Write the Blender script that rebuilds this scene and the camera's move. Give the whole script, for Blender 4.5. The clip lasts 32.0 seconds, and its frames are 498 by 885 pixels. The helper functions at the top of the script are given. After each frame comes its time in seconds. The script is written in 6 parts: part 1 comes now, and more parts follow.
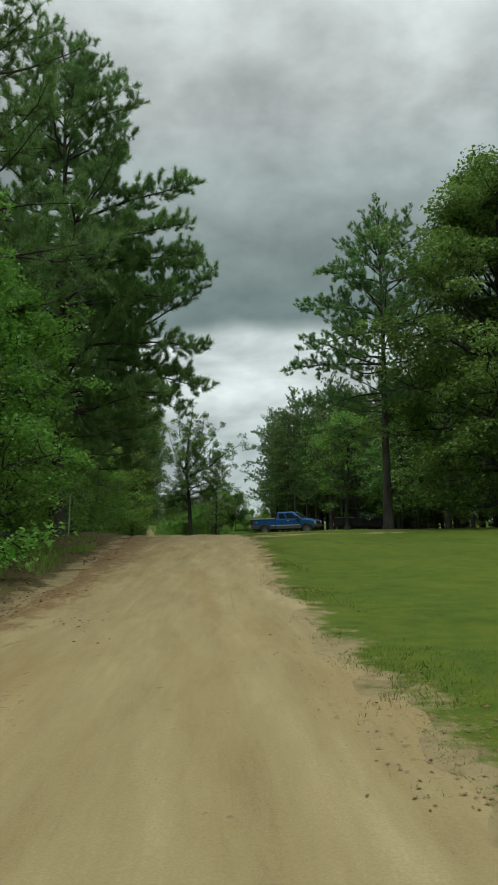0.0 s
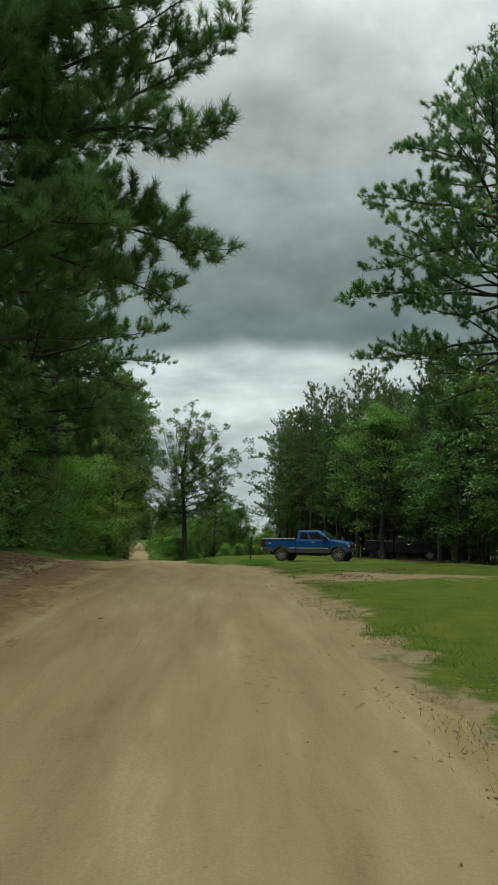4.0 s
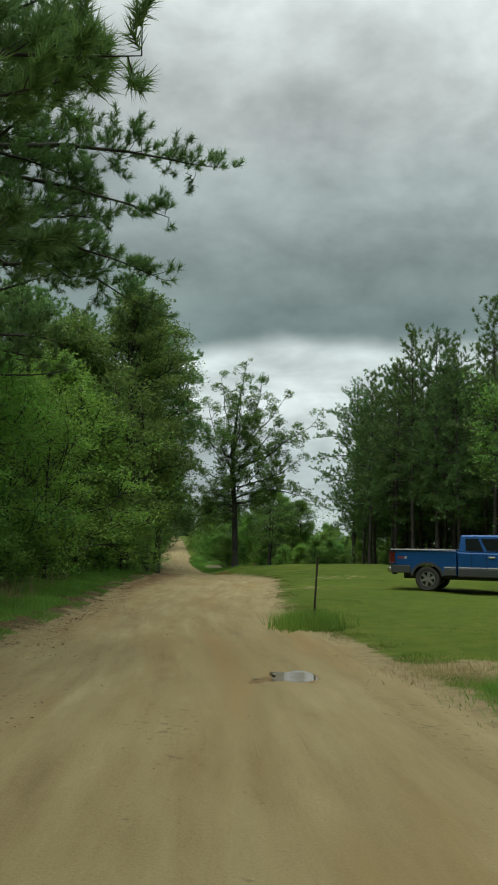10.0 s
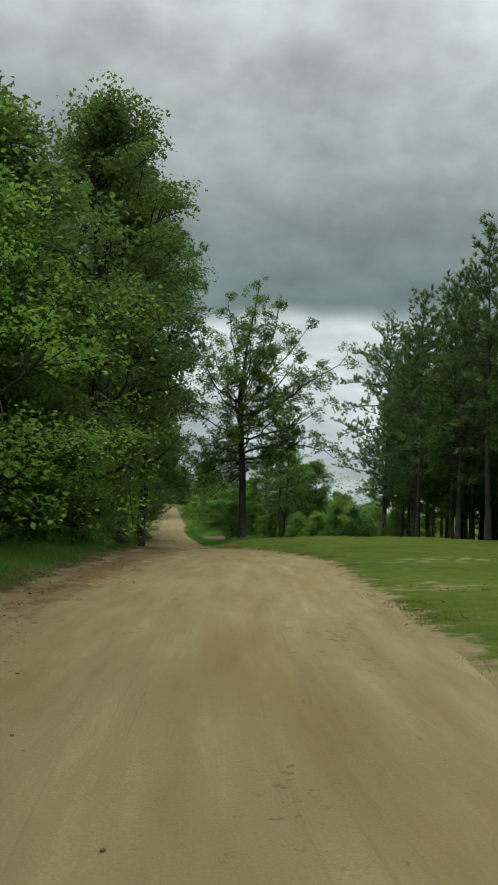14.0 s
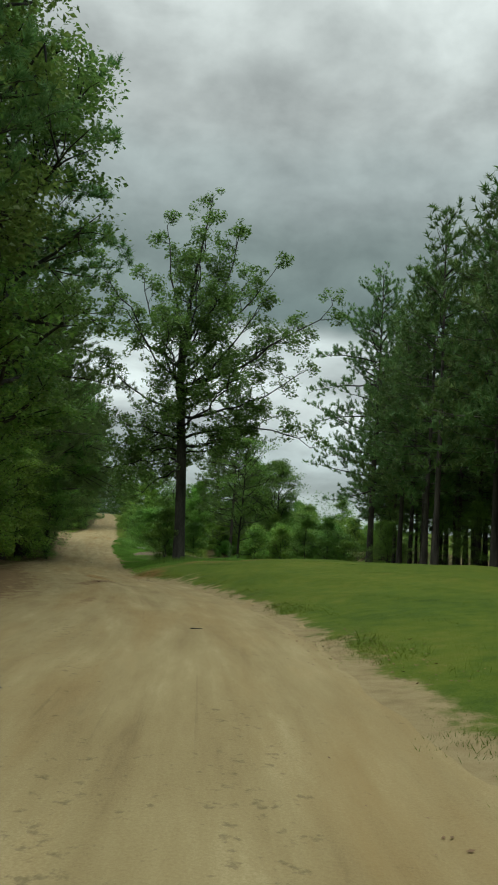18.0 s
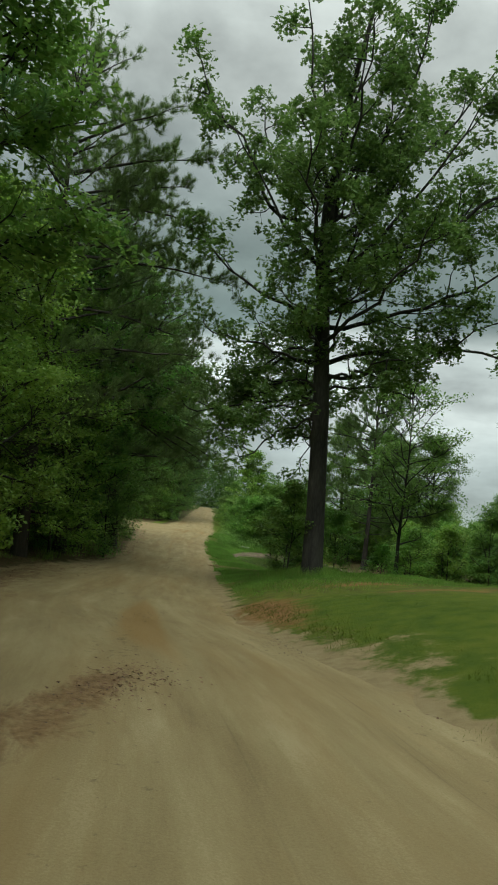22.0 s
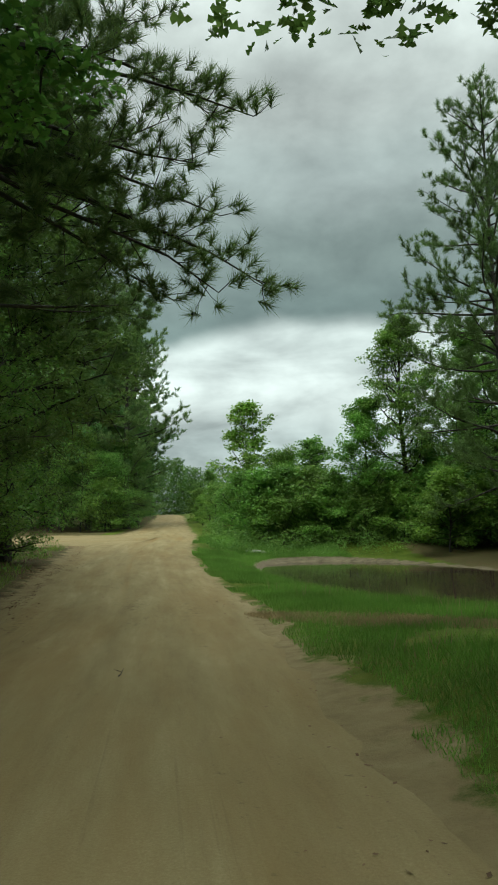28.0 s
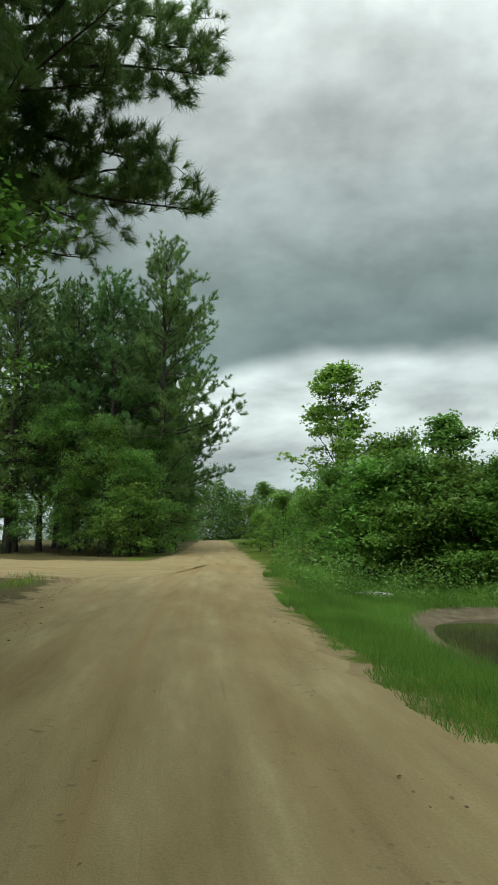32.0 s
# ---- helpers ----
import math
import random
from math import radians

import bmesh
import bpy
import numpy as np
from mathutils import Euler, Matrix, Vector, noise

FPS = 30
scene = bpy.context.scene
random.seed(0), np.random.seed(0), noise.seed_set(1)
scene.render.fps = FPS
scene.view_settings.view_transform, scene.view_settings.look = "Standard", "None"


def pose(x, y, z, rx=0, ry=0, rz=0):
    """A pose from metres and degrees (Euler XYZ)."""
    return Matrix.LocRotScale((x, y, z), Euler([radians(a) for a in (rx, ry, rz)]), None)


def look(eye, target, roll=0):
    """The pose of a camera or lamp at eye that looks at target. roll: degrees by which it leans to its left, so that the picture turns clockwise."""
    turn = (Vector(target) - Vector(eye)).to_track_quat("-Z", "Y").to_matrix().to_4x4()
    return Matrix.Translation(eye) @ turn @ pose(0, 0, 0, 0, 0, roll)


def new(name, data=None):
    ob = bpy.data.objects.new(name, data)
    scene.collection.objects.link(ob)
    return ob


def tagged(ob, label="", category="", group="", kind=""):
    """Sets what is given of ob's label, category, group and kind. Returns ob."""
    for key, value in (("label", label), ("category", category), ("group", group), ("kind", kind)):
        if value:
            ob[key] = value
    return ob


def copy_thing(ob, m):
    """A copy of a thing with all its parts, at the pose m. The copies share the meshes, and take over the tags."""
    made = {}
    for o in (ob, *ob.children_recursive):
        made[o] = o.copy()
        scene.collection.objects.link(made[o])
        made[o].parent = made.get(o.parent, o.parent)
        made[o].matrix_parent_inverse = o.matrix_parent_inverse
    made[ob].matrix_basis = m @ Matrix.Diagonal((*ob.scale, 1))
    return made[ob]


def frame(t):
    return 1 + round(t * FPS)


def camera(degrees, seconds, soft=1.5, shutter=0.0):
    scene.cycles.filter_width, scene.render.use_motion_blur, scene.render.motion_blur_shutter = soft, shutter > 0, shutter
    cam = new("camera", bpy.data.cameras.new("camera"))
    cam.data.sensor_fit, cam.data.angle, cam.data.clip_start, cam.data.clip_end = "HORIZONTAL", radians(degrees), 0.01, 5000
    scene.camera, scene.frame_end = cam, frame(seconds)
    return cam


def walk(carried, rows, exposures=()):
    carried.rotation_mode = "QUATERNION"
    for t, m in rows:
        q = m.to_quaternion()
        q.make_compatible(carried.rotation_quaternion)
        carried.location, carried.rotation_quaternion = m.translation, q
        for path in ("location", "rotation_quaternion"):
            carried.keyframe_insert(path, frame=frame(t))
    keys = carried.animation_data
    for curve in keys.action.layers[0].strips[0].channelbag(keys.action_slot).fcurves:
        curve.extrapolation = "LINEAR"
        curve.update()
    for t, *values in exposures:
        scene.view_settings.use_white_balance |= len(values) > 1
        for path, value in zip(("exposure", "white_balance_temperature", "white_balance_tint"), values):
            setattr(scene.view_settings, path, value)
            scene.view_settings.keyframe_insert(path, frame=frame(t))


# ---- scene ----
cam = camera(38.2, 32.0, soft=1.9)
PATH = [
    (0, (0.748, 1.136, 0.757), (0.729, 3.119, 1.012), -0.7),
    (0.5, (0.585, 2.845, 0.772), (0.564, 4.831, 1.010), -1.0),
    (1, (0.434, 4.601, 0.793), (0.412, 6.586, 1.038), -1.2),
    (1.5, (0.306, 6.428, 0.809), (0.284, 8.411, 1.070), -1.4),
    (2, (0.187, 8.294, 0.823), (0.164, 10.276, 1.085), -0.7),
    (2.5, (0.061, 10.208, 0.848), (0.042, 12.190, 1.118), 0.5),
    (3, (-0.049, 12.174, 0.921), (-0.072, 14.153, 1.207), 1.4),
    (3.5, (-0.171, 14.035, 1.031), (-0.192, 16.013, 1.327), 1.7),
    (5.5, (-0.857, 20.829, 1.383), (-0.874, 22.801, 1.719), 0.4),
    (6, (-1.139, 22.627, 1.513), (-1.183, 24.596, 1.863), 0.8),
    (6.5, (-1.470, 24.476, 1.635), (-1.600, 26.439, 1.994), 1.8),
    (7, (-1.772, 26.209, 1.719), (-1.975, 28.164, 2.092), 2.6),
    (7.5, (-2.021, 27.766, 1.763), (-2.226, 29.719, 2.140), 3.0),
    (8, (-2.193, 29.273, 1.784), (-2.390, 31.228, 2.156), 3.1),
    (8.5, (-2.298, 30.836, 1.802), (-2.454, 32.807, 2.106), 2.8),
    (9, (-2.402, 32.510, 1.861), (-2.469, 34.485, 2.175), 2.5),
    (9.5, (-2.671, 34.286, 1.913), (-2.743, 36.261, 2.219), 3.0),
    (10, (-2.988, 36.160, 1.947), (-3.126, 38.134, 2.234), 2.0),
    (10.5, (-3.362, 37.904, 1.920), (-3.640, 39.863, 2.213), 1.2),
    (11, (-3.807, 39.607, 1.831), (-4.114, 41.560, 2.137), 1.5),
    (11.5, (-4.119, 41.273, 1.748), (-4.421, 43.228, 2.048), 1.6),
    (12, (-4.389, 43.095, 1.682), (-4.675, 45.054, 1.971), 1.8),
    (12.5, (-4.690, 44.998, 1.654), (-4.871, 46.967, 1.954), 1.1),
    (13, (-4.911, 46.763, 1.641), (-5.075, 48.733, 1.950), 1.3),
    (13.5, (-5.053, 48.444, 1.611), (-5.207, 50.416, 1.908), 2.1),
    (14, (-5.167, 50.156, 1.579), (-5.289, 52.141, 1.788), 2.7),
    (14.5, (-5.297, 52.033, 1.558), (-5.384, 54.020, 1.768), 3.0),
    (15, (-5.452, 53.930, 1.557), (-5.481, 55.919, 1.770), 2.9),
    (15.5, (-5.554, 55.895, 1.545), (-5.571, 57.882, 1.770), 3.0),
    (17.5, (-5.280, 64.238, 1.571), (-5.282, 66.223, 1.817), 3.6),
    (18, (-5.387, 66.190, 1.573), (-5.386, 68.174, 1.825), 3.7),
    (18.5, (-5.554, 68.219, 1.574), (-5.551, 70.202, 1.834), 3.9),
    (19, (-5.789, 70.338, 1.557), (-5.789, 72.320, 1.820), 4.1),
    (19.5, (-6.101, 72.427, 1.529), (-6.139, 74.408, 1.802), 4.6),
    (20, (-6.406, 74.512, 1.465), (-6.501, 76.491, 1.735), 5.5),
    (20.5, (-6.710, 76.595, 1.380), (-6.873, 78.572, 1.633), 6.2),
    (21, (-7.046, 78.650, 1.313), (-7.218, 80.629, 1.538), 6.5),
    (21.5, (-7.473, 80.620, 1.237), (-7.698, 82.595, 1.463), 6.6),
    (22, (-7.946, 82.651, 1.181), (-8.222, 84.619, 1.410), 6.4),
    (22.5, (-8.528, 84.827, 1.130), (-8.802, 86.794, 1.371), 6.7),
    (23, (-9.115, 86.679, 1.087), (-9.479, 88.630, 1.329), 7.4),
    (23.5, (-9.679, 88.731, 1.018), (-10.041, 90.682, 1.267), 7.2),
    (24, (-10.072, 90.737, 0.942), (-10.429, 92.693, 1.157), 4.2),
    (24.5, (-10.472, 92.650, 0.838), (-10.824, 94.613, 0.981), 1.9),
    (26.5, (-12.275, 99.359, 0.448), (-12.567, 101.330, 0.620), -0.7),
    (27, (-12.494, 101.009, 0.442), (-12.707, 102.987, 0.644), -1.4),
    (27.5, (-12.658, 102.660, 0.442), (-12.812, 104.642, 0.660), -1.8),
    (28, (-12.816, 104.207, 0.438), (-12.958, 106.186, 0.685), -1.5),
    (28.5, (-13.007, 105.705, 0.431), (-13.142, 107.681, 0.707), -1.2),
    (29, (-13.329, 107.215, 0.406), (-13.458, 109.189, 0.703), -1.2),
    (29.5, (-13.664, 108.810, 0.383), (-13.892, 110.779, 0.650), -1.0),
    (30, (-13.980, 110.436, 0.354), (-14.213, 112.404, 0.626), -1.2),
    (30.5, (-14.367, 112.197, 0.345), (-14.588, 114.164, 0.627), -1.5),
    (31, (-14.785, 113.922, 0.349), (-14.993, 115.890, 0.644), -1.5),
    (31.5, (-15.224, 115.601, 0.371), (-15.426, 117.566, 0.686), -1.2),
    (32, (-15.700, 117.317, 0.397), (-15.952, 119.274, 0.725), -0.3),
]
EXPOSURE = [(0.0, -0.15, 6300.0, 2.0), (3.0, -0.22, 6300.0, 2.0), (6.0, -0.2, 6300.0, 2.0), (9.0, -0.12, 6300.0, 2.0), (12.0, -0.12, 6300.0, 2.0), (13.0, -0.14, 6300.0, 2.0), (19.0, -0.14, 6300.0, 1.0), (22.0, -0.12, 6380.0, 0.0), (23.0, 0.54, 6450.0, -2.0),
            (24.5, 0.46, 6500.0, -2.0), (26.5, 0.02, 6300.0, -7.0), (27.0, 0.1, 6300.0, -7.0), (28.0, 0.06, 6300.0, -3.0), (29.0, 0.02, 6300.0, -1.0), (30.0, -0.05, 6300.0, 0.0), (32.0, 0.02, 6300.0, 0.0)]
walk(cam, [(t, look(eye, target, roll)) for t, eye, target, roll in PATH], EXPOSURE)

TRUCK_TURN = -22.5

# ---- world: an overcast sky of layered cloud, and a weak wide sun behind it ----
world = bpy.data.worlds.new("overcast_sky")
scene.world = world
world.use_nodes = True


def node(tree, kind, at=None, **props):
    n = tree.nodes.new(kind)
    for k, v in (at or {}).items():
        n.inputs[k].default_value = v
    for k, v in props.items():
        setattr(n, k, v)
    return n


def ramp(tree, stops, interp="LINEAR"):
    r = tree.nodes.new("ShaderNodeValToRGB")
    r.color_ramp.interpolation = interp
    e = r.color_ramp.elements
    while len(e) < len(stops):
        e.new(0.5)
    for el, (p, c) in zip(e, stops):
        el.position = p
        el.color = (*c, 1) if len(c) == 3 else c
    return r


def build_sky():
    nt = world.node_tree
    nt.nodes.clear()
    link = nt.links.new
    tc = node(nt, "ShaderNodeTexCoord")
    sep = node(nt, "ShaderNodeSeparateXYZ")
    link(tc.outputs["Generated"], sep.inputs[0])
    big = node(nt, "ShaderNodeTexNoise", {"Scale": 2.3, "Detail": 5.0, "Roughness": 0.5, "Distortion": 0.1})
    wide = node(nt, "ShaderNodeMapping")
    wide.inputs["Scale"].default_value = (1.0, 1.0, 1.7)
    link(tc.outputs["Generated"], wide.inputs[0])
    link(wide.outputs[0], big.inputs["Vector"])
    fine = node(nt, "ShaderNodeTexNoise", {"Scale": 6.0, "Detail": 7.0, "Roughness": 0.55, "Distortion": 0.15})
    link(wide.outputs[0], fine.inputs["Vector"])
    warp = node(nt, "ShaderNodeTexNoise", {"Scale": 2.6, "Detail": 4.0, "Roughness": 0.5})
    link(tc.outputs["Generated"], warp.inputs["Vector"])
    w1 = node(nt, "ShaderNodeMath", {1: 0.16, 2: -0.08}, operation="MULTIPLY_ADD")
    link(warp.outputs[0], w1.inputs[0])
    el = node(nt, "ShaderNodeMath", operation="ADD")
    link(sep.outputs["Z"], el.inputs[0]); link(w1.outputs[0], el.inputs[1])
    band = ramp(nt, SKY_BAND, "EASE")
    link(el.outputs[0], band.inputs[0])
    amp = ramp(nt, [(0.0, (0.75, 0.75, 0.75)), (0.25, (0.85, 0.85, 0.85)), (1.0, (1, 1, 1))])
    link(sep.outputs["Z"], amp.inputs[0])
    bigr = node(nt, "ShaderNodeMapRange", {"From Min": 0.3, "From Max": 0.7, "To Min": 0.64, "To Max": 1.42})
    link(big.outputs[0], bigr.inputs[0])
    finer = node(nt, "ShaderNodeMapRange", {"From Min": 0.3, "From Max": 0.72, "To Min": 0.70, "To Max": 1.38})
    link(fine.outputs[0], finer.inputs[0])
    m1 = node(nt, "ShaderNodeMath", operation="MULTIPLY")
    link(bigr.outputs[0], m1.inputs[0]); link(finer.outputs[0], m1.inputs[1])
    mix = node(nt, "ShaderNodeMix", data_type="FLOAT")
    link(amp.outputs[0], mix.inputs[0]); mix.inputs[2].default_value = 1.0; link(m1.outputs[0], mix.inputs[3])
    mul = node(nt, "ShaderNodeMix", {0: 1.0}, data_type="RGBA", blend_type="MULTIPLY")
    comb = node(nt, "ShaderNodeCombineColor")
    for i in range(3):
        link(mix.outputs[0], comb.inputs[i])
    link(band.outputs[0], mul.inputs[6]); link(comb.outputs[0], mul.inputs[7])
    # heaped low cloud under the dark deck
    flat = node(nt, "ShaderNodeMapping")
    flat.inputs["Scale"].default_value = (2.2, 2.2, 7.5)
    link(tc.outputs["Generated"], flat.inputs[0])
    heap = node(nt, "ShaderNodeTexNoise", {"Scale": 2.0, "Detail": 5.0, "Roughness": 0.52, "Distortion": 0.25})
    link(flat.outputs[0], heap.inputs["Vector"])
    heapr = node(nt, "ShaderNodeMapRange", {"From Min": 0.36, "From Max": 0.64, "To Min": 0.62, "To Max": 1.28})
    link(heap.outputs[0], heapr.inputs[0])
    low = ramp(nt, [(0.0, (1, 1, 1)), (0.2, (1, 1, 1)), (0.31, (0, 0, 0))])
    link(el.outputs[0], low.inputs[0])
    lowmix = node(nt, "ShaderNodeMix", data_type="FLOAT")
    link(low.outputs[0], lowmix.inputs[0]); lowmix.inputs[2].default_value = 1.0; link(heapr.outputs[0], lowmix.inputs[3])
    lowcol = node(nt, "ShaderNodeCombineColor")
    for i in range(3):
        link(lowmix.outputs[0], lowcol.inputs[i])
    mul2 = node(nt, "ShaderNodeMix", {0: 1.0}, data_type="RGBA", blend_type="MULTIPLY")
    link(mul.outputs[2], mul2.inputs[6]); link(lowcol.outputs[0], mul2.inputs[7])
    sky = node(nt, "ShaderNodeTexSky")
    sky.sky_type = "NISHITA"
    sky.sun_disc = False
    sky.sun_elevation, sky.sun_rotation = radians(58), radians(200)
    b1 = node(nt, "ShaderNodeBackground", {"Strength": SKY_CLOUD})
    link(mul2.outputs[2], b1.inputs[0])
    b2 = node(nt, "ShaderNodeBackground", {"Strength": 0.008})
    link(sky.outputs[0], b2.inputs[0])
    add = node(nt, "ShaderNodeAddShader")
    link(b1.outputs[0], add.inputs[0]); link(b2.outputs[0], add.inputs[1])
    out = node(nt, "ShaderNodeOutputWorld")
    link(add.outputs[0], out.inputs[0])


# brightness of the cloud by height (sine of elevation)
SKY_CLOUD = 1.0
SKY_BAND = [(0.0, (0.50, 0.55, 0.55)), (0.10, (0.52, 0.565, 0.565)), (0.17, (0.66, 0.69, 0.68)), (0.245, (0.60, 0.635, 0.625)),
            (0.280, (0.182, 0.226, 0.216)), (0.36, (0.222, 0.262, 0.250)), (0.46, (0.358, 0.390, 0.386)), (0.56, (0.53, 0.548, 0.538)), (0.68, (0.76, 0.78, 0.765)), (0.82, (1.6, 1.62, 1.58)), (1.0, (2.0, 2.02, 1.97))]
build_sky()
sun = new("sun", bpy.data.lights.new("sun", "SUN"))
sun.data.energy, sun.data.angle, sun.data.color = 1.0, radians(40), (1.0, 0.97, 0.92)
sun.matrix_basis = look((0, 0, 60), (12, 33, 0))


# ---- materials ----
def material(name):
    m = bpy.data.materials.new(name)
    m.use_nodes = True
    nt = m.node_tree
    return m, nt, nt.nodes["Principled BSDF"], nt.links.new


def plain(name, color, rough=0.6, metal=0.0, coat=0.0, var=0.12, scale=6.0, bump=0.0, bump_scale=60.0):
    """Paint, plastic, rubber or metal with a little unevenness."""
    m, nt, b, link = material(name)
    tc = node(nt, "ShaderNodeTexCoord")
    n1 = node(nt, "ShaderNodeTexNoise", {"Scale": scale, "Detail": 5.0})
    link(tc.outputs["Object"], n1.inputs["Vector"])
    r = ramp(nt, [(0.3, tuple(c * (1 - var) for c in color)), (0.7, tuple(min(1, c * (1 + var)) for c in color))])
    link(n1.outputs[0], r.inputs[0])
    link(r.outputs[0], b.inputs["Base Color"])
    rr = node(nt, "ShaderNodeMapRange", {"To Min": max(0.03, rough - 0.08), "To Max": min(1, rough + 0.1)})
    link(n1.outputs[0], rr.inputs[0]); link(rr.outputs[0], b.inputs["Roughness"])
    b.inputs["Metallic"].default_value = metal
    b.inputs["Coat Weight"].default_value = coat
    if bump:
        n2 = node(nt, "ShaderNodeTexNoise", {"Scale": bump_scale, "Detail": 4.0})
        link(tc.outputs["Object"], n2.inputs["Vector"])
        bp = node(nt, "ShaderNodeBump", {"Strength": bump, "Distance": 0.01})
        link(n2.outputs[0], bp.inputs["Height"]); link(bp.outputs[0], b.inputs["Normal"])
    return m


def leaf_material(name, dark, mid, light, glow=0.35, rough=0.52):
    """Leaves: every leaf takes its own tone; light passes through them."""
    m, nt, b, link = material(name)
    dark = tuple(a * 0.6 + c * 0.4 for a, c in zip(dark, mid))
    light = tuple(a * 0.6 + c * 0.4 for a, c in zip(light, mid))
    g = node(nt, "ShaderNodeNewGeometry")
    oi = node(nt, "ShaderNodeObjectInfo")
    r = ramp(nt, [(0.0, dark), (0.5, mid), (1.0, light)])
    link(g.outputs["Random Per Island"], r.inputs[0])
    tc = node(nt, "ShaderNodeTexCoord")
    n1 = node(nt, "ShaderNodeTexNoise", {"Scale": 0.7, "Detail": 3.0})
    link(tc.outputs["Object"], n1.inputs["Vector"])
    hv = node(nt, "ShaderNodeHueSaturation")
    mr = node(nt, "ShaderNodeMapRange", {"From Min": 0.3, "From Max": 0.7, "To Min": 0.7, "To Max": 1.3})
    link(n1.outputs[0], mr.inputs[0]); link(mr.outputs[0], hv.inputs["Value"])
    mh = node(nt, "ShaderNodeMapRange", {"To Min": 0.485, "To Max": 0.515})
    link(oi.outputs["Random"], mh.inputs[0]); link(mh.outputs[0], hv.inputs["Hue"])
    link(r.outputs[0], hv.inputs["Color"])
    link(hv.outputs[0], b.inputs["Base Color"])
    b.inputs["Roughness"].default_value = rough
    b.inputs["Specular IOR Level"].default_value = 0.32
    tr = node(nt, "ShaderNodeBsdfTranslucent")
    link(hv.outputs[0], tr.inputs[0])
    mx = node(nt, "ShaderNodeMixShader", {0: glow})
    link(b.outputs[0], mx.inputs[1]); link(tr.outputs[0], mx.inputs[2])
    link(mx.outputs[0], nt.nodes["Material Output"].inputs[0])
    return m


def bark_material(name, dark, light, scale=9.0):
    m, nt, b, link = material(name)
    tc = node(nt, "ShaderNodeTexCoord")
    mp = node(nt, "ShaderNodeMapping")
    mp.inputs["Scale"].default_value = (1, 1, 0.22)
    link(tc.outputs["Object"], mp.inputs[0])
    v = node(nt, "ShaderNodeTexVoronoi", {"Scale": scale}, feature="DISTANCE_TO_EDGE")
    link(mp.outputs[0], v.inputs["Vector"])
    n1 = node(nt, "ShaderNodeTexNoise", {"Scale": 3.0, "Detail": 6.0})
    link(mp.outputs[0], n1.inputs["Vector"])
    ad = node(nt, "ShaderNodeMath", {1: 0.35}, operation="MULTIPLY_ADD")
    link(v.outputs[0], ad.inputs[0]); link(n1.outputs[0], ad.inputs[2])
    r = ramp(nt, [(0.35, dark), (0.75, light)])
    link(ad.outputs[0], r.inputs[0]); link(r.outputs[0], b.inputs["Base Color"])
    b.inputs["Roughness"].default_value = 0.95
    bp = node(nt, "ShaderNodeBump", {"Strength": 0.9, "Distance": 0.03})
    link(v.outputs[0], bp.inputs["Height"]); link(bp.outputs[0], b.inputs["Normal"])
    return m


NEEDLE = leaf_material("pine_needles", (0.092, 0.190, 0.063), (0.160, 0.289, 0.091), (0.268, 0.401, 0.123), 0.42)
NEEDLE_DARK = leaf_material("pine_needles_dull", (0.069, 0.138, 0.042), (0.121, 0.209, 0.062), (0.201, 0.277, 0.080), 0.42)
NEEDLE_PALE = leaf_material("pine_needles_yellowish", (0.095, 0.162, 0.048), (0.163, 0.253, 0.074), (0.238, 0.337, 0.103), 0.42)
OAK_LEAF = leaf_material("oak_leaves", (0.082, 0.146, 0.036), (0.140, 0.226, 0.052), (0.225, 0.305, 0.080), 0.45)
BROAD_LEAF = leaf_material("broad_leaves", (0.084, 0.185, 0.038), (0.157, 0.306, 0.057), (0.265, 0.416, 0.091), 0.45)
BRIGHT_LEAF = leaf_material("bright_leaves", (0.117, 0.246, 0.038), (0.194, 0.367, 0.061), (0.310, 0.484, 0.096), 0.48)
DULL_LEAF = leaf_material("dull_leaves", (0.073, 0.160, 0.035), (0.131, 0.244, 0.056), (0.214, 0.333, 0.080), 0.42)
SHRUB_LEAF = leaf_material("shrub_leaves", (0.099, 0.206, 0.036), (0.171, 0.314, 0.058), (0.268, 0.403, 0.089), 0.45)
GRASS_BLADE = leaf_material("grass_blades", (0.067, 0.120, 0.009), (0.105, 0.159, 0.012), (0.156, 0.198, 0.024), 0.4)
TALL_BLADE = leaf_material("tall_grass_blades", (0.119, 0.253, 0.043), (0.202, 0.370, 0.065), (0.317, 0.438, 0.108), 0.4)
DRY_BLADE = leaf_material("dry_stalks", (0.30, 0.23, 0.11), (0.40, 0.32, 0.17), (0.52, 0.43, 0.25), 0.3)
LITTER_SOIL = plain("dark_soil", (0.060, 0.042, 0.028), 0.95, bump=0.8, var=0.3)
LITTER = leaf_material("fallen_leaves", (0.09, 0.052, 0.028), (0.18, 0.11, 0.058), (0.30, 0.20, 0.11), 0.1, 0.8)
PINE_BARK = bark_material("pine_bark", (0.028, 0.025, 0.021), (0.088, 0.077, 0.064))
OAK_BARK = bark_material("oak_bark", (0.014, 0.014, 0.012), (0.066, 0.063, 0.052), 14.0)


